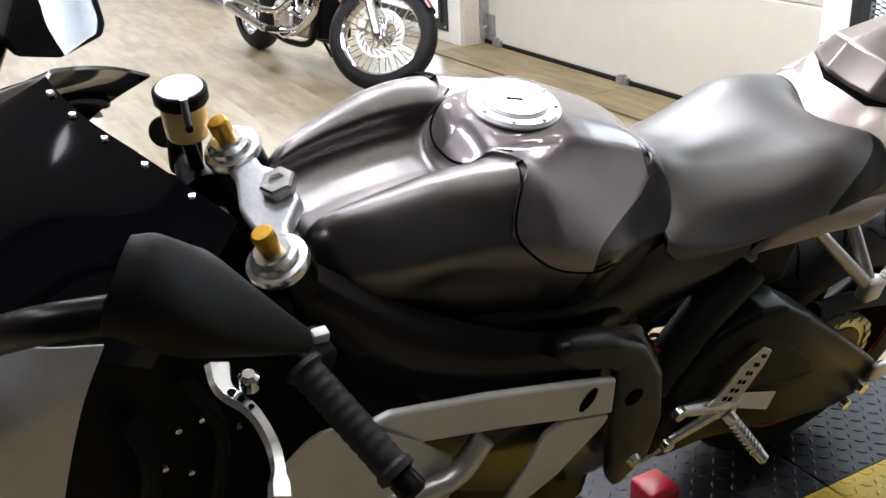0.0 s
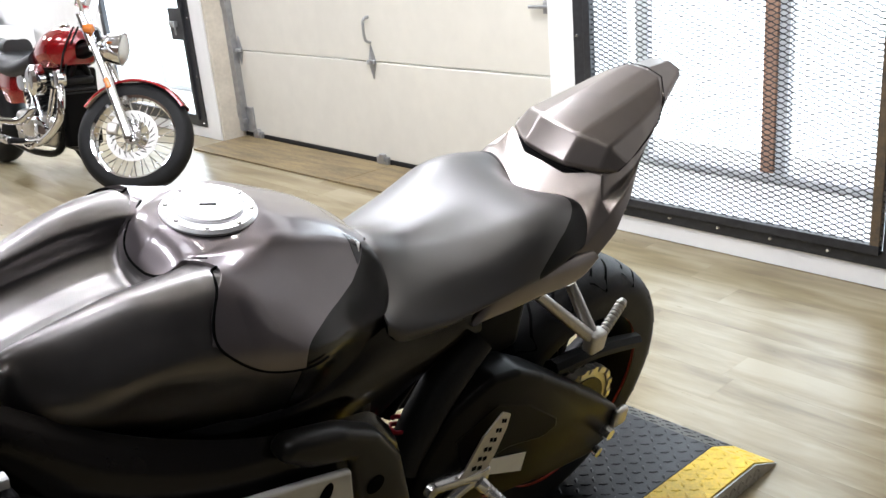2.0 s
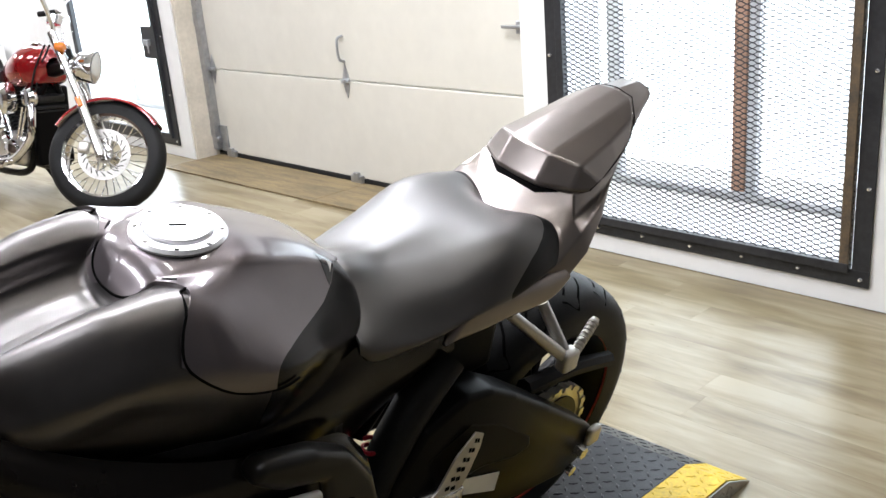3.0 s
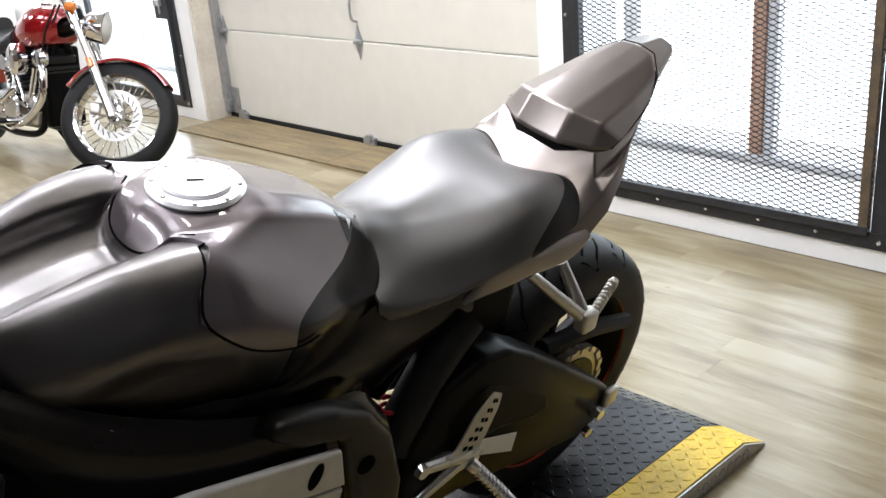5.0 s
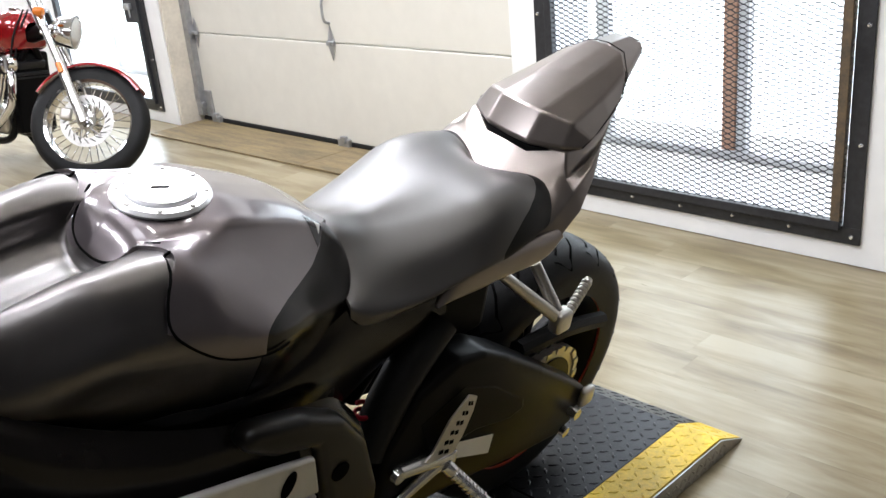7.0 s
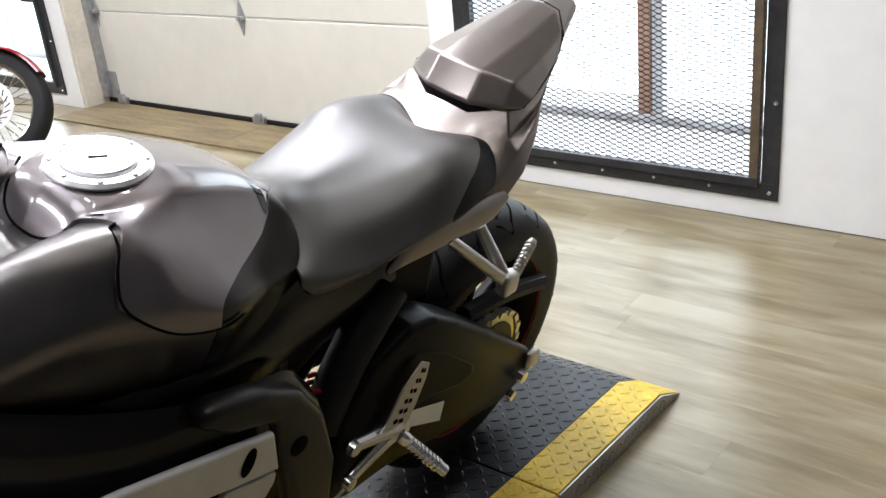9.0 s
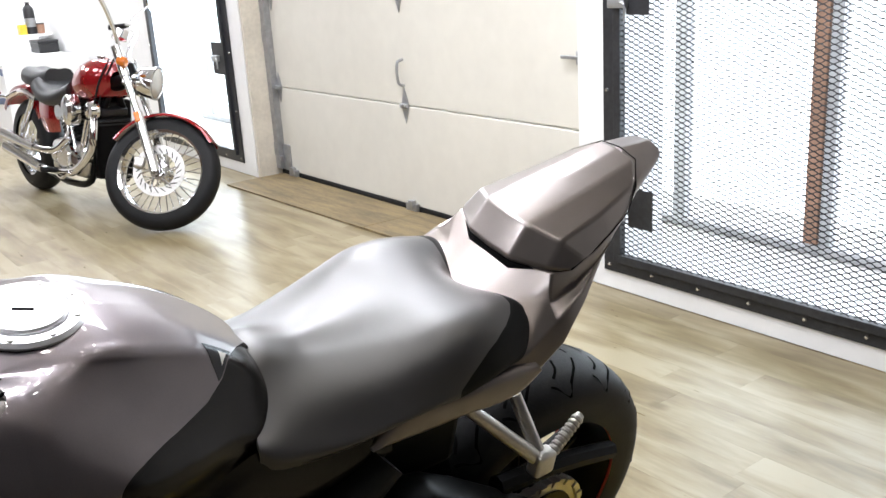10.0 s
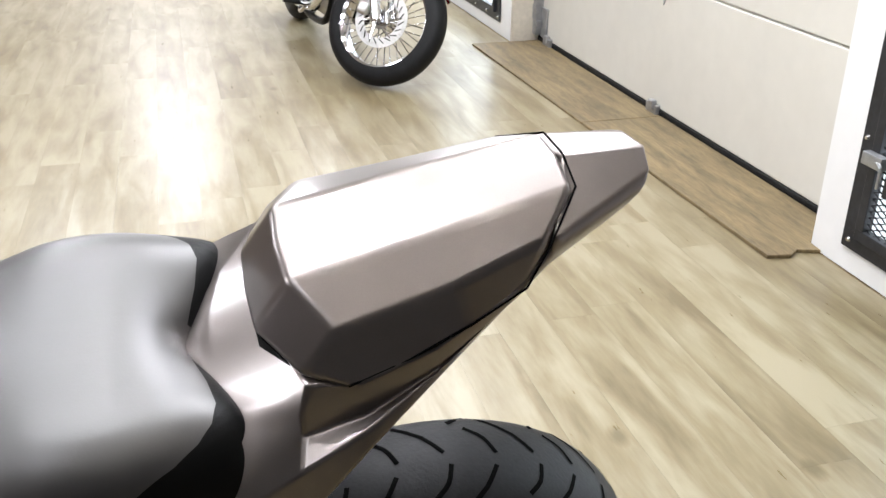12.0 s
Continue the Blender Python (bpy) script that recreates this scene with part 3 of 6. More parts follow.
    lobe = [(-0.854, -0.080), (-0.866, -0.068), (-0.884, -0.060), (-0.895, -0.042), (-0.900, -0.020), (-0.901, 0.0), (-0.900, 0.020), (-0.895, 0.042), (-0.884, 0.060), (-0.866, 0.068), (-0.854, 0.080), (-0.70, 0.080), (-0.70, -0.080)]
    score(bm, lobe, (0, 1))
    # slanting rear edge of the painted shell, seen from above, and the decal that touches it
    edge = [(-0.545, 0.012), (-0.569, 0.034), (-0.594, 0.058), (-0.620, 0.084), (-0.650, 0.106), (-0.680, 0.124), (-0.715, 0.145), (-0.751, 0.168), (-0.779, 0.184), (-0.800, 0.200)]
    front = [(-1.2, 0.200), (-1.2, -0.200)]
    shell = edge + front + [(x, -y) for x, y in edge[::-1]]
    score(bm, shell, (0, 1))
    decal, mark = [(-0.634, 0.060), (-0.5975, 0.060), (-0.619, 0.082), (-0.626, 0.087)], [(-0.616, 0.0645), (-0.606, 0.0645), (-0.616, 0.0745)]
    for poly in (decal, mark):
        for sg in (1, -1):
            score(bm, [(x, y * sg) for x, y in poly], (0, 1))

    def glossy(c):
        return inside((c.x, c.y), shell) and (inside((c.x, c.z), side) or (c.z > 0.95 and inside((c.x, c.y), lobe)))
    tank = part("tank_shell", piece(bm, glossy, 0.005, 0.014), "tank_paint", bike, "glossy dark taupe metallic tank", soft_bevel=50)
    part("air_cover", piece(bm, lambda c: not glossy(c) and c.x <= -0.79, 0.0, 0.014), "satin_black", bike, "satin black air box cover", soft_bevel=50)
    part("tank_rear", piece(bm, lambda c: not glossy(c) and c.x > -0.79, 0.001, 0.014), "frame_brown", bike, "gloss black tank rear end", soft_bevel=50)
    # dark seam round the painted shell
    def seam(poly, a, b, axes, keep):
        pts = []
        for p0, p1 in zip(poly[a:b], poly[a + 1:b + 1]):
            d = Vector((p1[0] - p0[0], p1[1] - p0[1]))
            row = []
            for v in bm.verts:
                q = Vector((v.co[axes[0]] - p0[0], v.co[axes[1]] - p0[1]))
                u = q.dot(d) / d.length_squared
                if -0.001 <= u <= 1.001 and (q - d * u).length < 2e-4 and keep(v.co):
                    row.append((u, v.co + v.normal * 0.0048))
            pts += [q for u, q in sorted(row, key=lambda r: r[0])]
        clean = pts[:1]
        for q in pts[1:]:
            if 0.009 < (q - clean[-1]).length < 0.05:
                clean.append(q)
        for k in range(2):
            clean = clean[:1] + [(a + b * 2 + c) / 4 for a, b, c in zip(clean, clean[1:], clean[2:])] + clean[-1:]
        return clean
    bm.normal_update()
    for path in (seam(side, 1, 10, (0, 2), lambda c: c.y < -0.05), seam(side, 1, 10, (0, 2), lambda c: c.y > 0.05), seam(lobe, 0, 10, (0, 1), lambda c: c.z > 0.95)):
        if len(path) > 3:
            part("tank_seam", tube(path, 0.0018, n=90, sides=8), "groove", tank, "black rubber seam")
    part("nose_clip", prism([(-1.125, 0.940), (-1.075, 0.962), (-1.085, 0.93), (-1.12, 0.905)], "y", -0.098, -0.02, 0.004), "black_plastic", bike, "black plastic clip at the cover nose")
    for sg in (-1, 1):
        part("decal", piece(bm, lambda c: c.y * sg > 0.045 and c.z > 0.90 and inside((c.x, abs(c.y)), decal), 0.0056, 0.0005), "gloss_black", tank, "small black and white decal")
        part("decal", piece(bm, lambda c: c.y * sg > 0.045 and c.z > 0.90 and inside((c.x, abs(c.y)), mark), 0.0061, 0.0004), "white_tag", tank, "small white decal mark")
    bm.free()


bike_tank()


def fuel_cap():
    m = Matrix.Translation((-0.803, 0.0, 1.0535)) @ Euler((0, radians(1), 0)).to_matrix().to_4x4() @ Matrix.Scale(0.84, 4)
    ring = part("cap_ring", moved(lathe([(0.0, 0), (0.072, 0), (0.073, 0.004), (0.068, 0.009), (0.056, 0.010), (0.054, 0.007), (0.0, 0.007)], "z", 56), m), "cap_alloy", bike, "brushed bright alloy filler ring")
    lid = part("cap_lid", moved(lathe([(0.0, 0.006), (0.052, 0.006), (0.052, 0.012), (0.049, 0.015), (0.0, 0.016)], "z", 48), m), "cap_alloy", ring)
    part("key_flap", moved(box(-0.013, 0.013, -0.0022, 0.0022, 0.0145, 0.0175, 0.001), m @ pose(-0.004, -0.004, 0, 0, 0, -28)), "black_plastic", lid, "small dark key flap")
    for k in range(8):
        a = 2 * math.pi * k / 8 + 0.2
        part("screw", moved(lathe([(0.0, 0.009), (0.004, 0.009), (0.004, 0.0115), (0.002, 0.012), (0.0, 0.011)], "z", 10), m @ Matrix.Translation((0.063 * math.cos(a), 0.063 * math.sin(a), 0))), "alloy", ring)


fuel_cap()


def seat():
    # sections from the nose of the seat to its rear wall: ridge, crown, shoulder, flank, hem
    def section(x, crown, shoulder, flank, back=0.0):
        mid = flank[0]
        return [(x - back, 0, crown), (x - back * 0.6, shoulder[0] * 0.55, crown * 0.4 + shoulder[1] * 0.6), (x, *shoulder),
                (x, (shoulder[0] + mid[0]) / 2 + 0.008, (shoulder[1] + mid[1]) / 2 + 0.009), (x, *mid), (x, *flank[1]), (x, *flank[2])]
    rows = [[(-0.562, 0, 0.915), (-0.562, 0.03, 0.908), (-0.562, 0.05, 0.896), (-0.572, 0.085, 0.874), (-0.582, 0.112, 0.868), (-0.588, 0.128, 0.865), (-0.588, 0.132, 0.845)],
            [(-0.535, 0, 0.928), (-0.535, 0.032, 0.923), (-0.535, 0.054, 0.908), (-0.545, 0.095, 0.882), (-0.555, 0.126, 0.864), (-0.56, 0.144, 0.846), (-0.56, 0.142, 0.828)],
            section(-0.47, 0.914, (0.050, 0.904), ((0.142, 0.852), (0.157, 0.838), (0.150, 0.826))),
            section(-0.40, 0.918, (0.074, 0.908), ((0.154, 0.862), (0.166, 0.849), (0.157, 0.838))),
            section(-0.34, 0.926, (0.098, 0.921), ((0.162, 0.870), (0.170, 0.854), (0.160, 0.843))),
            section(-0.29, 0.932, (0.112, 0.935), ((0.167, 0.876), (0.172, 0.858), (0.162, 0.847))),
            section(-0.235, 0.934, (0.112, 0.938), ((0.165, 0.880), (0.168, 0.864), (0.158, 0.853))),
            section(-0.185, 0.924, (0.102, 0.934), ((0.156, 0.880), (0.158, 0.866), (0.15, 0.855)), 0.016),
            [(-0.184, 0, 0.902), (-0.160, 0.045, 0.914), (-0.139, 0.098, 0.922), (-0.140, 0.128, 0.905), (-0.150, 0.148, 0.872), (-0.160, 0.152, 0.860), (-0.17, 0.146, 0.850)],
            [(-0.182, 0, 0.875), (-0.158, 0.045, 0.880), (-0.137, 0.092, 0.884), (-0.136, 0.120, 0.874), (-0.146, 0.138, 0.858), (-0.156, 0.144, 0.852), (-0.165, 0.14, 0.846)]]
    bm = skin(rows, 90, 40, mirror=True)
    inner = [v for v in bm.verts if not v.is_boundary]
    for k in range(12):
        bmesh.ops.smooth_vert(bm, verts=inner, factor=0.5, use_axis_x=True, use_axis_y=True, use_axis_z=True)

    # rear edge and hem get a black material in place of shade on the vinyl
    lip = [(-0.176, 0.020), (-0.166, 0.055), (-0.161, 0.085), (-0.166, 0.105), (-0.178, 0.120), (-0.197, 0.134), (-0.225, 0.148), (-0.262, 0.160), (-0.300, 0.170), (-0.320, 0.2), (0.0, 0.2), (0.0, 0.020)]
    for sg in (1, -1):
        score(bm, [(x, y * sg) for x, y in lip], (0, 1))

    def rear(c):
        return inside((c.x, abs(c.y)), lip)
    part("seat", piece(bm, lambda c: not rear(c), 0.0, 0.004), "seat_vinyl", bike, "smooth black vinyl rider seat", soft_bevel=50)
    part("seat_edge_shade", piece(bm, rear, 0.0, 0.004), "seat_edge_shade", bike, "rear edge of the seat, coloured black for its shade", soft_bevel=50)
    bm.free()


seat()


def tail():
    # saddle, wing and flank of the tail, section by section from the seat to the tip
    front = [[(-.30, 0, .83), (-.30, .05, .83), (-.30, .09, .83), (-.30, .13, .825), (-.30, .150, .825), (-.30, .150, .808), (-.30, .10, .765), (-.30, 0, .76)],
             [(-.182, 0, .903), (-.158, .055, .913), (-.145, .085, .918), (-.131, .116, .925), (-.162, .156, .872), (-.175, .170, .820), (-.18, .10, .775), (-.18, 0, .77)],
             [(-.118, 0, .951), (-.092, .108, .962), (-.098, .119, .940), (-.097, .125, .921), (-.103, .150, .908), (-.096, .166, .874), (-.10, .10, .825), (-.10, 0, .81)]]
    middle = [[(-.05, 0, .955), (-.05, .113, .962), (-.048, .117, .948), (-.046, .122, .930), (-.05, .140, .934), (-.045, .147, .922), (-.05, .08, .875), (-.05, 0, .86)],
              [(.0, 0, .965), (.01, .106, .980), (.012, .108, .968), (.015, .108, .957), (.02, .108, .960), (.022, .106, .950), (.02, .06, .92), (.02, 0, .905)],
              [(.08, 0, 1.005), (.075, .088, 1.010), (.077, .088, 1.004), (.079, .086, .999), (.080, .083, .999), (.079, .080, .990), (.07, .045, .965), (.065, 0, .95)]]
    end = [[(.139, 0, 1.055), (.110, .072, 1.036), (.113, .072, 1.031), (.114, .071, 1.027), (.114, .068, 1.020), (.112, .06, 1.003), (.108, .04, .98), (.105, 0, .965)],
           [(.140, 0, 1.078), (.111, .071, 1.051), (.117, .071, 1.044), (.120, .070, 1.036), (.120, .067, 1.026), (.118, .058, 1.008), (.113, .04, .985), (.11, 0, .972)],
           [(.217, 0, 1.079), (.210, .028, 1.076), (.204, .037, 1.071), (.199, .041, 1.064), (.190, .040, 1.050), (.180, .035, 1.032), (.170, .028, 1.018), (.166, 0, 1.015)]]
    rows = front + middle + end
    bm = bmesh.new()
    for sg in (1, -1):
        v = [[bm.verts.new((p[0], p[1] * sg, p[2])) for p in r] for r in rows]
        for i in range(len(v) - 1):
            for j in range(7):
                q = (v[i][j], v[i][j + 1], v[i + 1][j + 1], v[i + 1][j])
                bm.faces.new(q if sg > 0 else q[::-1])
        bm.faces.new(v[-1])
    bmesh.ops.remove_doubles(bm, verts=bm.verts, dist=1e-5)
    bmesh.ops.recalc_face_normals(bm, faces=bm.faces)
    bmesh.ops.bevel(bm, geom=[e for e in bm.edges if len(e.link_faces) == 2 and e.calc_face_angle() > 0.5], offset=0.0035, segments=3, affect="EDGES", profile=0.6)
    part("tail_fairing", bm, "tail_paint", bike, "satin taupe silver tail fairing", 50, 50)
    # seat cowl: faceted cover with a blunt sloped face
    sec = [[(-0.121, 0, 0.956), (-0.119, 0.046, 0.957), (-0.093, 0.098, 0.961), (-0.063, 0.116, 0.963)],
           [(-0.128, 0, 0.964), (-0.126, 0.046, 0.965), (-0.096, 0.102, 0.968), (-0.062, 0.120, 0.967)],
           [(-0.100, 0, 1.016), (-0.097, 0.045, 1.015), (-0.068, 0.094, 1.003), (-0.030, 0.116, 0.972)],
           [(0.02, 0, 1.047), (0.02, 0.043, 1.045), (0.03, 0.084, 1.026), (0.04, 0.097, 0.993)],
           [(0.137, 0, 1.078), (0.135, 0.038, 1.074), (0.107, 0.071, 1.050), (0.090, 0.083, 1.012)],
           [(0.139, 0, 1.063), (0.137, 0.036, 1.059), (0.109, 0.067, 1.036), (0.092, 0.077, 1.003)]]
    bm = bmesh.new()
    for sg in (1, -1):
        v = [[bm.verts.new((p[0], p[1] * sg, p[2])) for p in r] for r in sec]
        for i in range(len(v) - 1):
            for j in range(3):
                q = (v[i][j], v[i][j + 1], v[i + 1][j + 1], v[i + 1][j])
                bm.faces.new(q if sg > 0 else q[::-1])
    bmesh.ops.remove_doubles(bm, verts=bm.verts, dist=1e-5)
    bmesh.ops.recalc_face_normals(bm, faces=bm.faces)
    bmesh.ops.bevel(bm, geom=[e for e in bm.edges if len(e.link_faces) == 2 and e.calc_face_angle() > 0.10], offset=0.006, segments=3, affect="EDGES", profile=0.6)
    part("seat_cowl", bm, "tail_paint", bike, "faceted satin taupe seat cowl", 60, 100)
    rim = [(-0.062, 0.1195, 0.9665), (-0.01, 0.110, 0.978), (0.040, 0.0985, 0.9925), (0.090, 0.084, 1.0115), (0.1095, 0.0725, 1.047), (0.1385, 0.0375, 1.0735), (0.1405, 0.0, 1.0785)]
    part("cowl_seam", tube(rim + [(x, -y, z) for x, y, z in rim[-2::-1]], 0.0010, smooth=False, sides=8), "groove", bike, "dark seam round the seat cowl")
    # black block fills the gap below the cowl in place of its shade
    gap = [(-0.123, 0.0), (-0.121, 0.046), (-0.094, 0.096), (-0.066, 0.110)]
    loop = [(x, y) for x, y in gap] + [(-0.02, 0.105), (-0.02, 0.0)]
    loop = loop + [(x, -y) for x, y in loop[::-1] if y > 0]
    part("cowl_gap_shade", prism(loop, "z", 0.935, 0.957), "black_plastic", bike, "black filler for the shaded gap below the seat cowl")
    for sg in (1, -1):
        top = [(-0.437, 0.158 * sg, 0.819), (-0.39, 0.160 * sg, 0.855), (-0.325, 0.166 * sg, 0.860), (-0.241, 0.167 * sg, 0.860), (-0.190, 0.166 * sg, 0.858), (-0.150, 0.164 * sg, 0.856)]
        low = [(-0.438, 0.157 * sg, 0.815), (-0.36, 0.166 * sg, 0.817), (-0.287, 0.169 * sg, 0.818), (-0.225, 0.172 * sg, 0.815), (-0.180, 0.172 * sg, 0.820), (-0.140, 0.168 * sg, 0.842)]
        mid = [((a[0] + b[0]) / 2, (a[1] + b[1]) / 2 + 0.007 * sg, a[2] * 0.35 + b[2] * 0.65) for a, b in zip(top, low)]
        inn = [(a[0], a[1] - (0.002 if k == 0 else 0.03) * sg, a[2] - (0.001 if k == 0 else 0.004)) for k, a in enumerate(top)]
        inl = [(a[0] + 0.01 * min(k, 1), a[1] - (0.002 if k == 0 else 0.03) * sg, a[2] + 0.002) for k, a in enumerate(low)]
        part("side_blade", skin([inn, top, mid, low, inl], 21, 36), "tail_paint", bike, "satin taupe side blade below the seat")


tail()


def wheel(name, parent, centre, radius, width, rim_r, label, front=False):
    """A sport wheel: tyre with cut tread, rim with a red line, spokes, hub."""
    w = part(name, lathe([(rim_r, -width * 0.36), (rim_r + 0.012, -width * 0.40), (rim_r + 0.012, -width * 0.33), (rim_r - 0.02, -width * 0.25), (rim_r - 0.028, 0), (rim_r - 0.02, width * 0.25),
                          (rim_r + 0.012, width * 0.33), (rim_r + 0.012, width * 0.40), (rim_r, width * 0.36), (rim_r - 0.03, width * 0.20), (rim_r - 0.038, 0), (rim_r - 0.03, -width * 0.20)], "y", 64, True), "black_metal", parent, label)
    w.location = centre
    prof = []
    for k in range(19):
        a = math.pi * (k / 18 - 0.5)
        c, s = math.cos(a), math.sin(a)
        prof.append((rim_r + 0.004 + (radius - rim_r - 0.004) * c ** 0.55, width / 2 * (1 if s > 0 else -1) * abs(s) ** 0.86 * (0.86 + 0.14 * c ** 0.4)))
    tyre = part("tyre", lathe(prof, "y", 96, caps=False), "rubber", w, "black sport tyre with cut tread")
    for sg in (1, -1):
        part("rim_stripe", moved(lathe([(rim_r + 0.004, 0), (rim_r + 0.009, -0.0015), (rim_r + 0.0095, 0.0), (rim_r + 0.004, 0.002)], "y", 72, True), Matrix.Translation((0, sg * (width * 0.40 + 0.0012), 0))), "red_line", w, "thin red rim stripe")
    for k in range(5):
        for d in (-0.16, 0.16):
            a = 2 * math.pi * k / 5 + 0.3
            p0 = (0.045 * math.cos(a), 0, 0.045 * math.sin(a))
            p1 = ((rim_r - 0.02) * math.cos(a + d), 0, (rim_r - 0.02) * math.sin(a + d))
            sp = rod(p0, p1, 0.017, 0.012, 8)
            for v in sp.verts:
                v.co.y *= 1.6
            part("spoke", sp, "black_metal", w)
    part("hub", lathe([(0.02, -0.075), (0.05, -0.07), (0.055, -0.03), (0.055, 0.03), (0.05, 0.07), (0.02, 0.075)], "y", 28), "black_metal", w)
    bm = bmesh.new()
    n = 17

    def on(a, t):
        s = max(-0.999, min(0.999, t))
        ang = math.asin(s)
        c = math.cos(ang)
        r = rim_r + 0.004 + (radius - rim_r - 0.004) * c ** 0.55
        yy = width / 2 * (1 if s > 0 else -1) * abs(math.sin(ang)) ** 0.86 * (0.86 + 0.14 * c ** 0.4)
        r += 0.0008
        return Vector((r * math.cos(a), yy, r * math.sin(a)))
    for k in range(n):
        for sg in (1, -1):
            a0 = 2 * math.pi * (k + (0.5 if sg < 0 else 0)) / n
            for path in (((0.0, 0.08), (0.06, 0.34), (0.15, 0.62), (0.19, 0.86)), ((0.17, 0.04), (0.20, 0.26), (0.26, 0.44)), ((0.19, 0.86), (0.27, 0.66), (0.31, 0.58))):
                pts = [on(a0 + p[0], sg * p[1]) for p in path]
                fine = spline(pts, 7) if len(pts) > 2 else pts
                wv = 0.0028
                prev = None
                for i, p in enumerate(fine):
                    d = (fine[min(i + 1, len(fine) - 1)] - fine[max(i - 1, 0)]).normalized()
                    nrm = Vector((p.x, p.y * 1.5, p.z)).normalized()
                    s = d.cross(nrm).normalized() * wv
                    pair = (bm.verts.new(p + s), bm.verts.new(p - s))
                    if prev:
                        bm.faces.new((prev[0], prev[1], pair[1], pair[0]))
                    prev = pair
    tagged(part("tread_groove", bm, "groove", tyre, "cut tread grooves"), kind="stuff")
    return w


rear_wheel = wheel("rear_wheel", bike, (0.052, 0, 0.338), 0.322, 0.186, 0.218, "black cast rear wheel with a red rim stripe")
front_wheel = wheel("front_wheel", bike, (-1.365, 0, 0.313), 0.298, 0.122, 0.218, "black cast front wheel with a red rim stripe")


def running_gear():
    arm = prism([(-0.55, 0.42), (-0.53, 0.58), (-0.47, 0.665), (-0.38, 0.695), (-0.31, 0.680), (-0.236, 0.632), (-0.115, 0.540), (0.070, 0.395), (0.092, 0.355), (0.066, 0.312), (-0.006, 0.294),
                 (-0.15, 0.322), (-0.25, 0.352), (-0.40, 0.385), (-0.50, 0.390)], "y", -0.185, -0.112, 0.012, 3)
    a = part("swingarm", arm, "arm_black", bike, "black cast swingarm with an arched brace")
    part("swingarm_rib", prism([(-0.46, 0.60), (-0.36, 0.632), (-0.27, 0.585), (-0.165, 0.495), (-0.158, 0.468), (-0.20, 0.462), (-0.30, 0.495), (-0.42, 0.50)], "y", -0.1862, -0.180, 0.004, 2), "arm_black", a)
    part("swingarm_side", prism([(-0.57, 0.40), (-0.56, 0.52), (-0.36, 0.60), (-0.18, 0.52), (0.09, 0.375), (0.09, 0.318), (0.02, 0.292), (-0.3, 0.36), (-0.5, 0.366)], "y", 0.105, 0.148, 0.008, 2), "black_metal", bike)
    part("chain_adjuster", box(0.052, 0.092, -0.198, -0.180, 0.350, 0.394, 0.006, 3), "alloy", a, "silver chain adjuster block")
    part("axle_nut", moved(lathe([(0.0, -0.018), (0.014, -0.018), (0.016, 0), (0.016, 0.004)], "y", 6), Matrix.Translation((0.030, -0.187, 0.352))), "bright_alloy", a)
    part("axle_nut", moved(lathe([(0.0, -0.014), (0.012, -0.012), (0.012, 0)], "y", 12), Matrix.Translation((0.014, -0.186, 0.305))), "bright_alloy", a)
    part("label_tag", prism([(-0.357, 0.500), (-0.246, 0.453), (-0.250, 0.407), (-0.371, 0.469)], "y", -0.1885, -0.187), "white_tag", a, "blank white paper tag")
    # chain guard, chain, sprocket
    part("chain_guard", tube([(-0.12, -0.118, 0.545), (0.0, -0.118, 0.53), (0.10, -0.112, 0.50), (0.205, -0.105, 0.462)], 0.019, 20, 8), "black_plastic", bike, "black plastic chain guard")
    n = 43
    pts = []
    for k in range(n * 2):
        r = 0.108 if k % 2 else 0.101
        t = math.pi * k / n
        pts.append((0.05 + r * math.cos(t), 0.332 + r * math.sin(t)))
    part("sprocket", prism(pts, "y", -0.098, -0.091), "alloy", bike, "silver toothed rear sprocket")
    part("sprocket_carrier", moved(lathe([(0.03, -0.102), (0.085, -0.101), (0.085, -0.085), (0.03, -0.085)], "y", 40), Matrix.Translation((0.05, 0, 0.332))), "black_metal", bike)
    loop = []
    for k in range(19):
        t = math.pi * (0.5 - k / 18)
        loop.append((0.05 + 0.107 * math.cos(t), 0.332 + 0.107 * math.sin(t)))
    for k in range(11):
        t = math.pi * (1.5 - k / 10)
        loop.append((-0.545 + 0.038 * math.cos(t), 0.41 + 0.038 * math.sin(t)))
    dense = []
    for (x0, z0), (x1, z1) in zip(loop, loop[1:] + loop[:1]):
        d = math.hypot(x1 - x0, z1 - z0)
        for i in range(max(1, round(d / 0.0155))):
            f = i / max(1, round(d / 0.0155))
            dense.append((x0 + (x1 - x0) * f, z0 + (z1 - z0) * f, math.atan2(z1 - z0, x1 - x0)))
    bm = bmesh.new()
    for k, (x, z, t) in enumerate(dense):
        w = 0.010 if k % 2 else 0.007
        merge(bm, box(-0.0088, 0.0088, -w, w, -0.0065, 0.0065), Matrix.Translation((x, -0.0945, z)) @ Euler((0, -t, 0)).to_matrix().to_4x4())
    tagged(part("chain", bm, "alloy", bike, "dull steel drive chain"), kind="stuff")
    # shock, hugger
    part("shock", tube([(-0.50, -0.03, 0.58), (-0.36, -0.03, 0.75)], 0.036, smooth=False, sides=16), "black_metal", bike, "dark shock absorber")
    part("subframe_rail", tube([(-0.54, -0.145, 0.56), (-0.48, -0.142, 0.675), (-0.39, -0.132, 0.755)], 0.034, 14, 14), "rubber", bike, "dark grey sloping frame tube")
    coil = [(-0.535 + 0.015 * math.cos(k * 0.9), -0.128 + 0.015 * math.sin(k * 0.9), 0.592 + 0.0022 * k) for k in range(24)]
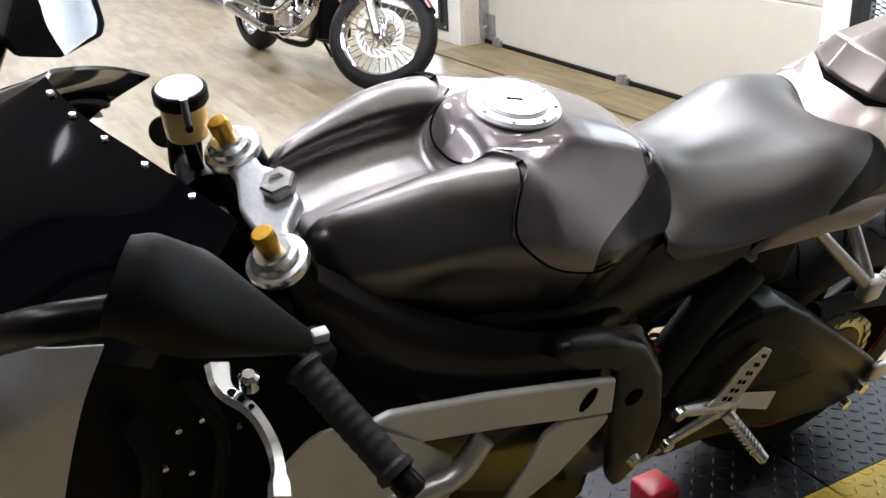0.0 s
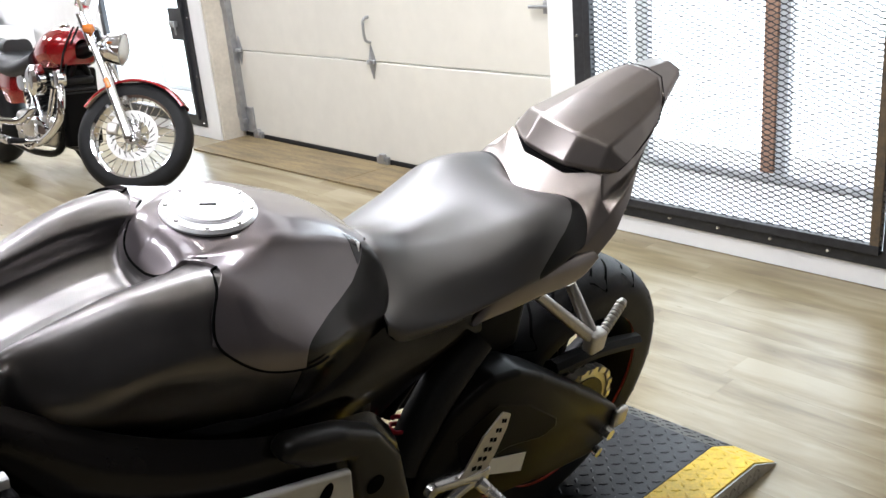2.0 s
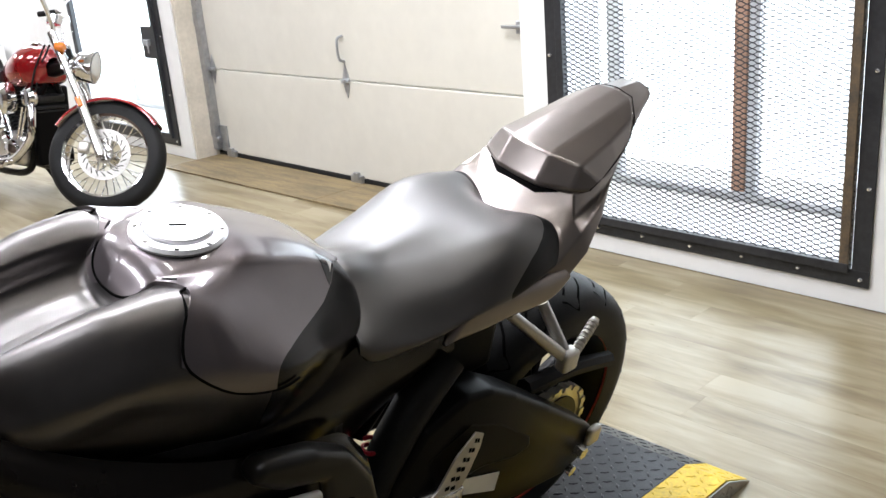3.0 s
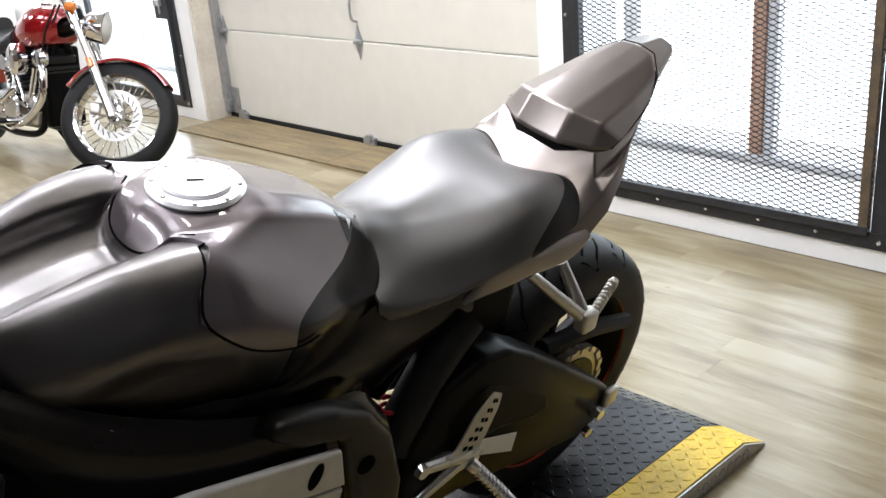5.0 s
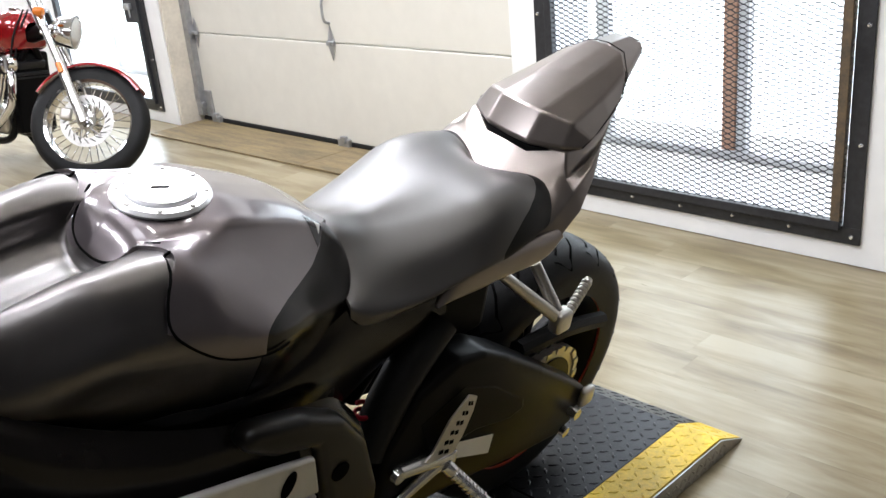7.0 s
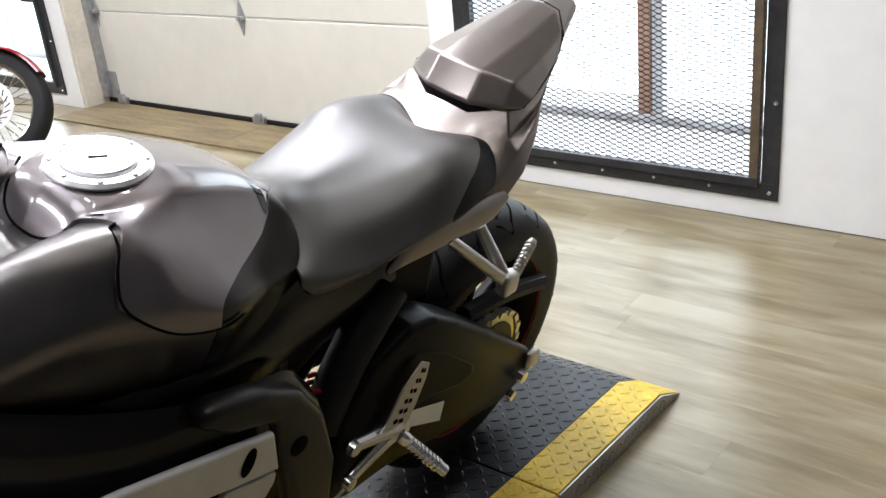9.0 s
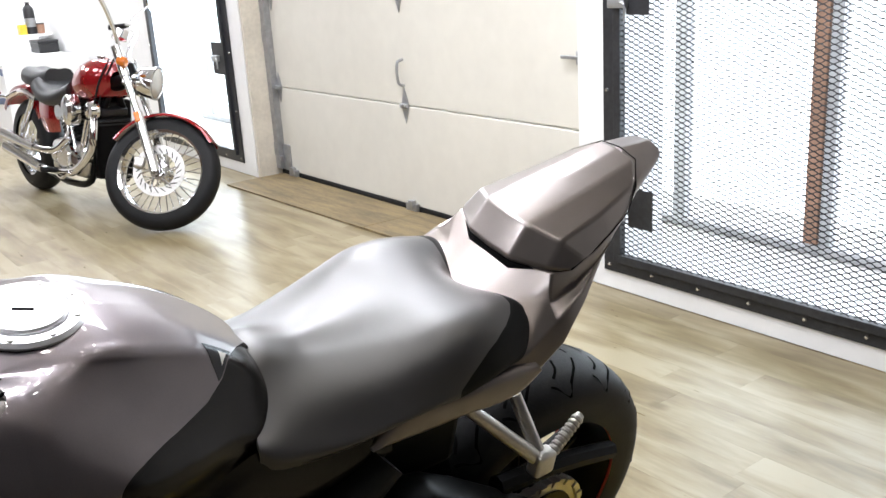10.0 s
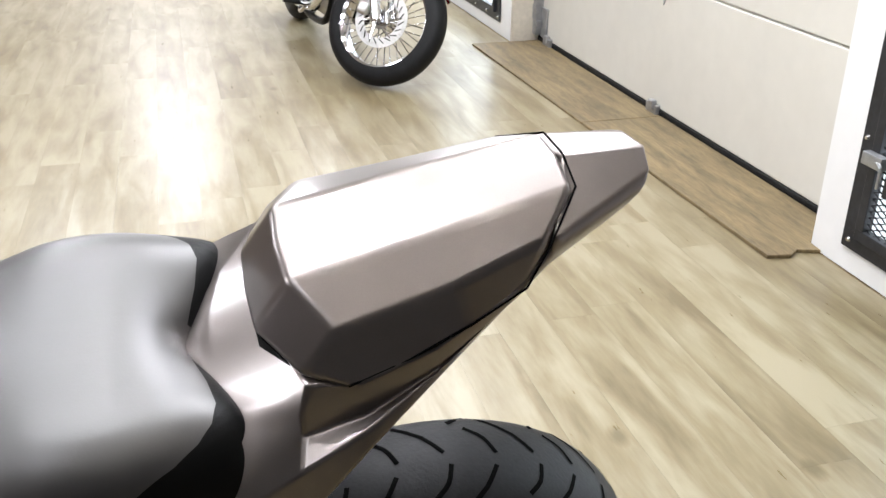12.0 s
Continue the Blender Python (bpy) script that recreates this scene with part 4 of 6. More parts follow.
    part("spring", tube(coil, 0.004, 96, 6), "red_plastic", bike, "small red coil spring")
    hug = [[(x, y, z) for x, z in ((-0.33, 0.50), (-0.30, 0.545), (-0.255, 0.60), (-0.21, 0.635))] for y in (-0.105, -0.07, 0, 0.07, 0.105)]
    for j, dz in enumerate((-0.05, 0.0, 0.015, 0.0, -0.05)):
        hug[j] = [(p[0], p[1], p[2] + dz) for p in hug[j]]
    part("hugger", skin(hug, 16, 14), "black_plastic", bike, "black rear hugger")
    part("undertail", skin([[(x, y, z) for x, z in ((-0.40, 0.72), (-0.28, 0.735), (-0.18, 0.745), (-0.08, 0.76))] for y in (-0.08, -0.05, 0.05, 0.08)], 10, 12), "black_plastic", bike, "black plastic undertail")
    part("inner_fender", box(-0.42, -0.20, -0.09, 0.09, 0.62, 0.75, 0.02, 3), "black_plastic", bike)
    # pillion bracket: two arms to one joint and a folded peg
    j = (-0.112, -0.19, 0.660)
    br = part("pillion_bracket", merge(rod((-0.235, -0.128, 0.775), j, 0.0105, 0.0125), rod((-0.128, -0.12, 0.752), j, 0.0105, 0.0125)), "alloy", bike, "cast silver passenger peg bracket")
    part("bracket_knuckle", moved(box(-0.02, 0.02, -0.014, 0.014, -0.022, 0.022, 0.007, 3), Matrix.Translation(j)), "alloy", br)
    peg = along((-0.105, -0.193, 0.662), (-0.03, -0.178, 0.705)) @ Matrix.Diagonal((0.72, 0.72, 1.0, 1.0))
    ribs = [(0.0, 0.0), (0.012, 0.0), (0.0125, 0.014)]
    for k in range(8):
        ribs += [(0.0118, 0.018 + k * 0.009), (0.0145, 0.020 + k * 0.009), (0.0145, 0.024 + k * 0.009), (0.0118, 0.026 + k * 0.009)]
    bm = lathe(ribs + [(0.010, 0.095), (0.0, 0.098)], "z", 14)
    part("passenger_peg", moved(bm, peg), "alloy", br, "ribbed folded silver passenger peg")
    # rider's foot control
    fb = part("foot_bracket", merge(merge(rod((-0.565, -0.19, 0.562), (-0.455, -0.195, 0.535), 0.012, 0.016), rod((-0.565, -0.19, 0.482), (-0.46, -0.195, 0.528), 0.010, 0.015)),
                                    moved(box(-0.028, 0.024, -0.012, 0.012, -0.016, 0.016, 0.006, 3), Matrix.Translation((-0.45, -0.196, 0.528)))), "bright_alloy", bike, "machined silver foot control bracket")
    fb.location = (0.055, 0, -0.035)
    pegm = along((-0.452, -0.205, 0.520), (-0.405, -0.285, 0.452))
    ribs = [(0.0, 0.0), (0.013, 0.0), (0.013, 0.015)]
    for k in range(8):
        ribs += [(0.0108, 0.020 + k * 0.009), (0.0128, 0.0215 + k * 0.009), (0.0128, 0.0255 + k * 0.009), (0.0108, 0.027 + k * 0.009)]
    bm = lathe(ribs + [(0.011, 0.10), (0.011, 0.106), (0.008, 0.109), (0.0, 0.109)], "z", 16)
    part("rider_peg", moved(bm, pegm), "bright_alloy", fb, "knurled silver rider peg")
    for x, z in ((-0.565, 0.562), (-0.565, 0.482)):
        part("bolt", moved(lathe([(0, -0.012), (0.012, -0.011), (0.014, 0.0)], "y", 14), Matrix.Translation((x, -0.192, z))), "bright_alloy", fb)
    hp = [(-0.511, 0.563), (-0.496, 0.572), (-0.463, 0.631), (-0.422, 0.665), (-0.400, 0.650), (-0.403, 0.619), (-0.420, 0.571), (-0.449, 0.520)]
    heel = part("heel_guard", prism(hp, "y", -0.205, -0.201, 0.001), "alloy", fb, "drilled silver heel guard")
    for k in range(6):
        t = k / 5
        cx, cz = -0.466 + 0.050 * t, 0.562 + 0.082 * t
        w = 0.015 - 0.008 * t
        for s in (-0.5, 0.5):
            part("slot", prism([(cx + s * w - w * 0.36, cz - s * w * 0.5 - 0.004), (cx + s * w + w * 0.36, cz - s * w * 0.5 - 0.006), (cx + s * w + w * 0.36, cz - s * w * 0.5 + 0.003), (cx + s * w - w * 0.36, cz - s * w * 0.5 + 0.005)], "y", -0.2058, -0.2048), "groove", heel)
    part("shift_rod", rod((-0.60, -0.18, 0.44), (-0.47, -0.19, 0.50), 0.006), "alloy", fb)


running_gear()


def frame_and_fairing():
    # frame spar below the tank
    rows = [[(-1.14, -0.10, 0.99), (-1.03, -0.145, 0.915), (-0.92, -0.17, 0.858), (-0.82, -0.186, 0.822), (-0.72, -0.192, 0.800), (-0.66, -0.185, 0.775), (-0.61, -0.178, 0.715)],
            [(-1.14, -0.128, 0.965), (-1.04, -0.175, 0.88), (-0.93, -0.196, 0.82), (-0.82, -0.205, 0.79), (-0.72, -0.208, 0.762), (-0.65, -0.2, 0.735), (-0.60, -0.192, 0.68)],
            [(-1.15, -0.13, 0.90), (-1.05, -0.18, 0.81), (-0.94, -0.205, 0.76), (-0.83, -0.212, 0.73), (-0.73, -0.212, 0.70), (-0.65, -0.205, 0.67), (-0.59, -0.195, 0.62)],
            [(-1.15, -0.11, 0.80), (-1.05, -0.16, 0.72), (-0.94, -0.19, 0.66), (-0.83, -0.2, 0.62), (-0.73, -0.2, 0.58), (-0.65, -0.195, 0.55), (-0.59, -0.185, 0.50)],
            [(-1.15, -0.06, 0.70), (-1.05, -0.12, 0.60), (-0.94, -0.15, 0.52), (-0.83, -0.16, 0.46), (-0.73, -0.16, 0.42), (-0.65, -0.16, 0.40), (-0.59, -0.15, 0.38)]]
    for sg in (1, -1):
        bm = skin(rows, 30, 40)
        if sg < 0:
            moved(bm, Matrix.Diagonal((1, -1, 1, 1)))
        part("frame_spar", bm, "frame_brown", bike, "dark bronze black alloy frame spar")
    # filler between tank and spar, and the subframe side covers
    for sg in (1, -1):
        rows = [[(-1.08, 0.10, 0.88), (-0.95, 0.14, 0.86), (-0.80, 0.15, 0.84), (-0.68, 0.14, 0.84), (-0.58, 0.125, 0.86), (-0.50, 0.12, 0.84), (-0.38, 0.125, 0.80)],
                [(-1.08, 0.11, 0.84), (-0.95, 0.155, 0.82), (-0.80, 0.165, 0.80), (-0.68, 0.158, 0.79), (-0.58, 0.145, 0.79), (-0.50, 0.14, 0.77), (-0.38, 0.135, 0.765)],
                [(-1.08, 0.09, 0.78), (-0.95, 0.13, 0.76), (-0.80, 0.145, 0.74), (-0.68, 0.14, 0.69), (-0.60, 0.13, 0.68), (-0.52, 0.12, 0.70), (-0.38, 0.11, 0.74)]]
        bm = skin(rows, 14, 36)
        if sg < 0:
            moved(bm, Matrix.Diagonal((1, -1, 1, 1)))
        part("side_cover", bm, "frame_brown", bike, "glossy bronze black side cover below the tank")
    # engine block, dark
    part("engine", box(-1.02, -0.60, -0.15, 0.15, 0.28, 0.78, 0.04, 3), "black_metal", bike, "black engine block")
    # grey upper fairing strip with an oval hole, and its lower blade
    y = -0.222
    bm = prism([(-1.22, 0.80), (-1.08, 0.836), (-0.95, 0.806), (-0.80, 0.763), (-0.727, 0.740), (-0.714, 0.664), (-0.80, 0.690), (-0.90, 0.723), (-1.03, 0.760), (-1.20, 0.72)], "y", y - 0.012, y, 0.005, 3)
    strip = part("fairing_strip", bm, "grey_panel", bike, "silver grey side fairing strip")
    part("oval_hole", prism([(-0.772 + 0.011 * math.cos(t) + 0.006 * math.sin(t), 0.720 + 0.021 * math.sin(t)) for t in [2 * math.pi * k / 20 for k in range(20)]], "y", y - 0.0135, y - 0.011), "groove", strip, "black oval hole")
    part("fairing_blade", prism([(-0.712, 0.652), (-0.716, 0.634), (-0.783, 0.553), (-0.863, 0.500), (-0.880, 0.520), (-0.845, 0.600), (-0.828, 0.664), (-0.800, 0.680)], "y", y - 0.006, y + 0.004, 0.004, 2), "grey_panel", bike, "silver grey lower fairing blade")
    part("frame_guard", prism([(-0.842, 0.812), (-0.822, 0.835), (-0.730, 0.806), (-0.668, 0.768), (-0.620, 0.700), (-0.585, 0.585), (-0.585, 0.490), (-0.640, 0.430), (-0.694, 0.630), (-0.716, 0.742), (-0.79, 0.770)], "y", -0.226, -0.185, 0.014, 4), "guard_black", bike, "satin black frame guard")
    part("guard_bolt", moved(lathe([(0, -0.010), (0.010, -0.009), (0.013, 0)], "y", 16), Matrix.Translation((-0.625, -0.226, 0.505))), "bright_alloy", bike)
    part("guard_hole", moved(lathe([(0, -0.0015), (0.016, -0.001), (0.016, 0.001)], "y", 20), Matrix.Translation((-0.672, -0.2265, 0.672))), "groove", bike)
    part("coolant_pipe", tube([(-1.10, -0.25, 0.700), (-1.03, -0.252, 0.690), (-0.985, -0.25, 0.695), (-0.945, -0.24, 0.735)], 0.016, 24, 12), "alloy", bike, "dull silver pipe")
    # lower side fairing
    for sg in (1, -1):
        rows = [[(-1.23, 0.25, 0.825), (-1.18, 0.252, 0.875), (-1.12, 0.246, 0.845), (-1.05, 0.236, 0.78), (-0.98, 0.222, 0.70)],
                [(-1.25, 0.262, 0.75), (-1.19, 0.266, 0.77), (-1.12, 0.258, 0.72), (-1.05, 0.245, 0.66), (-0.98, 0.23, 0.60)],
                [(-1.26, 0.255, 0.62), (-1.2, 0.26, 0.62), (-1.13, 0.252, 0.58), (-1.06, 0.24, 0.53), (-1.0, 0.225, 0.48)],
                [(-1.24, 0.20, 0.44), (-1.18, 0.21, 0.42), (-1.12, 0.21, 0.40), (-1.06, 0.21, 0.37), (-1.0, 0.2, 0.34)]]
        bm = skin(rows, 20, 24)
        if sg > 0:
            moved(bm, Matrix.Diagonal((1, -1, 1, 1)))
        bm.normal_update()
        bmesh.ops.solidify(bm, geom=bm.faces, thickness=0.004)
        part("side_fairing", bm, "fairing_grey", bike, "silver grey side fairing")


frame_and_fairing()


def cockpit():
    # upper triple clamp, fork tops, stem nut
    z = 0.985
    tilt = Matrix.Translation((-1.154, 0, z + 0.012)) @ Euler((0, radians(-22), 0)).to_matrix().to_4x4() @ Euler((0, 0, radians(-7))).to_matrix().to_4x4()
    cl = prism([(-0.022, -0.132), (0.018, -0.132), (0.024, -0.06), (0.050, -0.026), (0.050, 0.026), (0.024, 0.06), (0.018, 0.132), (-0.022, 0.132), (-0.012, 0.05), (-0.02, 0), (-0.012, -0.05)], "z", -0.024, -0.002, 0.006, 3)
    part("triple_clamp", moved(cl, tilt), "galvanised", bike, "cast silver upper triple clamp")
    for sg in (1, -1):
        m = tilt @ Matrix.Translation((0, 0.105 * sg, 0))
        f = part("fork_leg", moved(lathe([(0.0, -0.62), (0.026, -0.62), (0.026, -0.05), (0.034, -0.048), (0.034, -0.009), (0.0, -0.009)], "z", 24), m), "black_metal", bike, "black fork leg")
        part("fork_collar", moved(lathe([(0.0, -0.008), (0.036, -0.008), (0.037, -0.002), (0.035, 0.003), (0.028, 0.004), (0.027, 0.012), (0.021, 0.016), (0.020, 0.019), (0.0, 0.020)], "z", 40), m), "bright_alloy", f, "bright fork collar")
        part("fork_adjuster", moved(lathe([(0.0, 0.018), (0.0115, 0.018), (0.0115, 0.028), (0.0130, 0.029), (0.0130, 0.044), (0.0105, 0.047), (0.0, 0.047)], "z", 18), m), "gold", f, "gold anodised preload adjuster")
    nut = lathe([(0.0, 0.0), (0.021, 0.0), (0.0225, 0.004), (0.0225, 0.016), (0.020, 0.019), (0.010, 0.019), (0.009, 0.014), (0.0, 0.014)], "z", 6)
    part("stem_nut", moved(nut, tilt @ Matrix.Translation((0.035, 0, -0.004))), "bright_alloy", bike, "silver hexagonal stem nut")
    part("ignition_switch", moved(lathe([(0, -0.04), (0.022, -0.04), (0.024, 0.0), (0.018, 0.006), (0.0, 0.006)], "z", 20), tilt @ Matrix.Translation((-0.055, 0, 0.0))), "black_plastic", bike, "black ignition switch")
    # bars, grips, switch pods, levers
    for sg in (1, -1):
        s = -sg
        root, start, end = (-1.185, 0.15 * s, 0.955), (-1.195, 0.22 * s, 0.965), (-1.140, 0.355 * s, 0.905)
        bar = part("handlebar", merge(rod(root, end, 0.011), rod((-1.18, 0.105 * s, 0.945), (-1.185, 0.16 * s, 0.955), 0.03, 0.016)), "black_metal", bike, "black clip-on handlebar")
        g0 = Vector(start).lerp(Vector(end), 0.08)
        gm = along(g0, end)
        ln = (Vector(end) - g0).length
        prof = [(0.0, 0.0), (0.021, 0.0), (0.022, 0.006), (0.018, 0.010)]
        for k in range(9):
            h = 0.014 + k * (ln - 0.03) / 9
            prof += [(0.0172, h), (0.0182, h + 0.003), (0.0182, h + 0.009)]
        prof += [(0.018, ln - 0.012), (0.021, ln - 0.008), (0.021, ln), (0.012, ln + 0.004), (0.0, ln + 0.004)]
        part("grip", moved(lathe(prof, "z", 18), gm), "rubber", bar, "ribbed black rubber grip")
        part("bar_end", moved(lathe([(0.0, ln + 0.003), (0.015, ln + 0.004), (0.016, ln + 0.022), (0.010, ln + 0.027), (0, ln + 0.027)], "z", 16), gm), "black_metal", bar)
        pod = moved(box(-0.022, 0.022, -0.026, 0.026, -0.028, 0.018, 0.009, 3), along(Vector(root).lerp(Vector(end), 0.30), end))
        p = part("switch_pod", pod, "black_plastic", bar, "black switch pod with a button")
        part("switch_button", moved(box(-0.009, 0.009, -0.007, 0.007, -0.01, 0.014, 0.003), Matrix.Translation(Vector(root).lerp(Vector(end), 0.28) + Vector((0.012, 0, 0.022)))), "grey_post", p)
        lx = [(-1.276, 0.235 * s, 1.002), (-1.279, 0.262 * s, 0.995), (-1.262, 0.29 * s, 0.985), (-1.255, 0.325 * s, 0.965), (-1.268, 0.372 * s, 0.962)]
        lever = bmesh.new()
        fine = spline(lx, 26)
        prev = None
        for i, pnt in enumerate(fine):
            d = (fine[min(i + 1, 25)] - fine[max(i - 1, 0)]).normalized()
            side = d.cross(Vector((0.3, 0, 1))).normalized()
            up = side.cross(d)
            wd = 0.013 - 0.006 * min(1, i / 14) + (0.004 if i > 22 else 0)
            ring = [lever.verts.new(pnt + side * wd * a + up * 0.004 * b) for a, b in ((-1, -0.6), (-0.7, 1), (0.7, 1), (1, -0.6), (0.6, -1), (-0.6, -1))]
            if prev:
                for k in range(6):
                    lever.faces.new((prev[k], prev[(k + 1) % 6], ring[(k + 1) % 6], ring[k]))
            else:
                lever.faces.new(ring[::-1])
            prev = ring
        lever.faces.new(prev)
        lv = part("lever", lever, "bright_alloy" if sg > 0 else "alloy", bar, "short drilled silver lever")
        for k in range(3):
            q = fine[8 + 2 * k]
            part("hole", moved(lathe([(0, 0), (0.0042 - 0.0006 * k, 0), (0.004 - 0.0006 * k, 0.0006), (0, 0.0006)], "z", 12), Matrix.Translation(q + Vector((0, 0, 0.0056)))), "groove", lv)
        part("lever_knob", moved(lathe([(0, -0.01), (0.010, -0.008), (0.010, 0.006), (0.006, 0.010), (0, 0.010)], "z", 14), Matrix.Translation(fine[5] + Vector((0.022, 0.01 * s, 0.006)))), "chrome", lv)
    # brake fluid reservoir on the far bar
    m = Matrix.Translation((-1.184, 0.142, 1.010)) @ Euler((0, radians(-6), 0)).to_matrix().to_4x4() @ Matrix.Scale(0.86, 4)
    r = part("fluid_reservoir", moved(lathe([(0, 0), (0.029, 0), (0.031, 0.004), (0.032, 0.058), (0, 0.058)], "z", 32), m), "fluid", bike, "amber brake fluid reservoir")
    part("reservoir_cap", moved(lathe([(0, 0.056), (0.036, 0.056), (0.038, 0.059), (0.038, 0.074), (0.035, 0.077), (0.0, 0.077)], "z", 36), m), "black_plastic", r, "black screw cap")
    part("cap_disc", moved(lathe([(0, 0.0765), (0.033, 0.0765), (0.032, 0.0785), (0, 0.079)], "z", 36), m), "galvanised", r, "round silver plate on the cap")
    part("cap_clip", merge(moved(box(0.034, 0.040, -0.006, 0.006, 0.03, 0.081, 0.002), m @ pose(0, 0, 0, 0, 0, -98)), moved(box(0.0, 0.04, -0.006, 0.006, 0.078, 0.081, 0.001), m @ pose(0, 0, 0, 0, 0, -98))), "bright_alloy", r, "silver cap clip")
    part("clip_screw", moved(lathe([(0, 0), (0.006, 0), (0.005, 0.004), (0, 0.004)], "x", 10), m @ pose(0, 0, 0, 0, 0, -98) @ Matrix.Translation((0.040, 0, 0.034))), "black_plastic", r)
    part("reservoir_bracket", rod((-1.192, 0.14, 1.026), (-1.18, 0.12, 0.965), 0.009), "black_metal", bike)
    # screen and nose fairing
    rows = [[(-1.222, 0.150, 1.095), (-1.262, 0.118, 1.127), (-1.297, 0.085, 1.152), (-1.325, 0.056, 1.170), (-1.343, 0.028, 1.185), (-1.352, 0.0, 1.194)],
            [(-1.27, 0.178, 1.050), (-1.32, 0.160, 1.082), (-1.37, 0.13, 1.108), (-1.405, 0.095, 1.128), (-1.43, 0.05, 1.14), (-1.44, 0.0, 1.145)],
            [(-1.33, 0.20, 0.985), (-1.38, 0.190, 1.008), (-1.44, 0.165, 1.035), (-1.485, 0.12, 1.06), (-1.51, 0.065, 1.073), (-1.52, 0.0, 1.078)]]
    sc = skin(rows, 18, 34, mirror=True)
    sc.normal_update()
    bmesh.ops.solidify(sc, geom=sc.faces, thickness=0.004)
    part("windscreen", sc, "gloss_black", bike, "dark glossy windscreen")
    for k in range(5):
        q = spline(rows[0], 40)[6 + 7 * k]
        part("screen_bolt", moved(lathe([(0, 0), (0.0038, 0), (0.0032, 0.003), (0, 0.0035)], "z", 12), Matrix.Translation((q.x - 0.006, -q.y - 0.003, q.z - 0.002))), "bright_alloy", bike, "small bright screen bolt")
    nose = [[(-1.37, 0.215, 1.045), (-1.43, 0.195, 1.05), (-1.48, 0.14, 1.056), (-1.51, 0.07, 1.068), (-1.522, 0.0, 1.073)],
            [(-1.402, 0.232, 0.985), (-1.47, 0.225, 0.975), (-1.55, 0.17, 0.97), (-1.60, 0.09, 0.975), (-1.62, 0.0, 0.98)],
            [(-1.436, 0.245, 0.87), (-1.49, 0.235, 0.85), (-1.56, 0.18, 0.845), (-1.61, 0.10, 0.85), (-1.63, 0.0, 0.85)],
            [(-1.46, 0.235, 0.70), (-1.50, 0.22, 0.70), (-1.55, 0.17, 0.71), (-1.58, 0.09, 0.72), (-1.59, 0.0, 0.72)]]
    nb = skin(nose, 26, 26, mirror=True)
    nb.normal_update()
    bmesh.ops.solidify(nb, geom=nb.faces, thickness=0.005)
    part("nose_fairing", nb, "fairing_grey", bike, "silver grey nose fairing")
    inner = [[(-1.24, 0.10, 0.95), (-1.28, 0.10, 0.98), (-1.34, 0.08, 1.03), (-1.36, 0.0, 1.05)], [(-1.22, 0.10, 0.90), (-1.26, 0.10, 0.92), (-1.31, 0.08, 0.93), (-1.32, 0.0, 0.94)]]
    part("dash_panel", skin(inner, 6, 20, mirror=True), "black_plastic", bike, "black dash panel")
    for sg in (1, -1):
        part("inner_fairing", skin([[(-1.44, 0.20 * sg, 1.02), (-1.30, 0.18 * sg, 0.98), (-1.18, 0.155 * sg, 0.93), (-1.05, 0.16 * sg, 0.82)], [(-1.44, 0.20 * sg, 0.75), (-1.30, 0.17 * sg, 0.72), (-1.18, 0.15 * sg, 0.68), (-1.02, 0.15 * sg, 0.6)],
                                    [(-1.40, 0.17 * sg, 0.45), (-1.30, 0.15 * sg, 0.42), (-1.18, 0.14 * sg, 0.4), (-1.0, 0.14 * sg, 0.38)]], 14, 16), "black_plastic", bike, "black inner fairing panel")
    part("wiring_hose", tube([(-1.36, -0.20, 0.93), (-1.345, -0.215, 0.88), (-1.35, -0.21, 0.80), (-1.33, -0.2, 0.70)], 0.012, 20, 10), "black_plastic", bike, "black rubber hose")
    part("wiring_hose", tube([(-1.30, -0.19, 0.95), (-1.27, -0.20, 0.88), (-1.27, -0.19, 0.78), (-1.29, -0.18, 0.66)], 0.009, 20, 10), "black_plastic", bike, "black rubber hose")
    for x, y, z in ((-1.31, -0.195, 0.88), (-1.285, -0.195, 0.885), (-1.33, -0.205, 0.84), (-1.24, -0.175, 0.83), (-1.30, -0.19, 0.80)):
        part("clip_screw", moved(lathe([(0, -0.003), (0.0035, -0.002), (0.004, 0.002)], "y", 10), Matrix.Translation((x, y, z))), "bright_alloy", bike, "small bright clip screw")
    # near mirror turned edge-on, far mirror showing its glass
    shell = [[(-1.345, -0.29, 1.203), (-1.32, -0.275, 1.188), (-1.28, -0.25, 1.15), (-1.215, -0.25, 1.055)],
             [(-1.357, -0.33, 1.250), (-1.333, -0.325, 1.236), (-1.286, -0.305, 1.176), (-1.203, -0.275, 1.056)],
             [(-1.384, -0.372, 1.240), (-1.338, -0.372, 1.200), (-1.275, -0.338, 1.128), (-1.206, -0.292, 1.052)],
             [(-1.390, -0.362, 1.202), (-1.333, -0.345, 1.142), (-1.27, -0.318, 1.088), (-1.21, -0.288, 1.040)],
             [(-1.372, -0.30, 1.15), (-1.33, -0.29, 1.10), (-1.27, -0.27, 1.06), (-1.215, -0.26, 1.03)],
             [(-1.345, -0.27, 1.20), (-1.32, -0.26, 1.18), (-1.28, -0.245, 1.12), (-1.217, -0.248, 1.045)]]
    mr = part("mirror", skin(shell, 26, 22), "black_plastic", bike, "satin black mirror housing")
    part("mirror_stalk", tube([(-1.375, -0.33, 1.185), (-1.42, -0.30, 1.165), (-1.46, -0.24, 1.11), (-1.475, -0.19, 1.06)], 0.015, 16, 12), "black_metal", mr, "black mirror stalk")
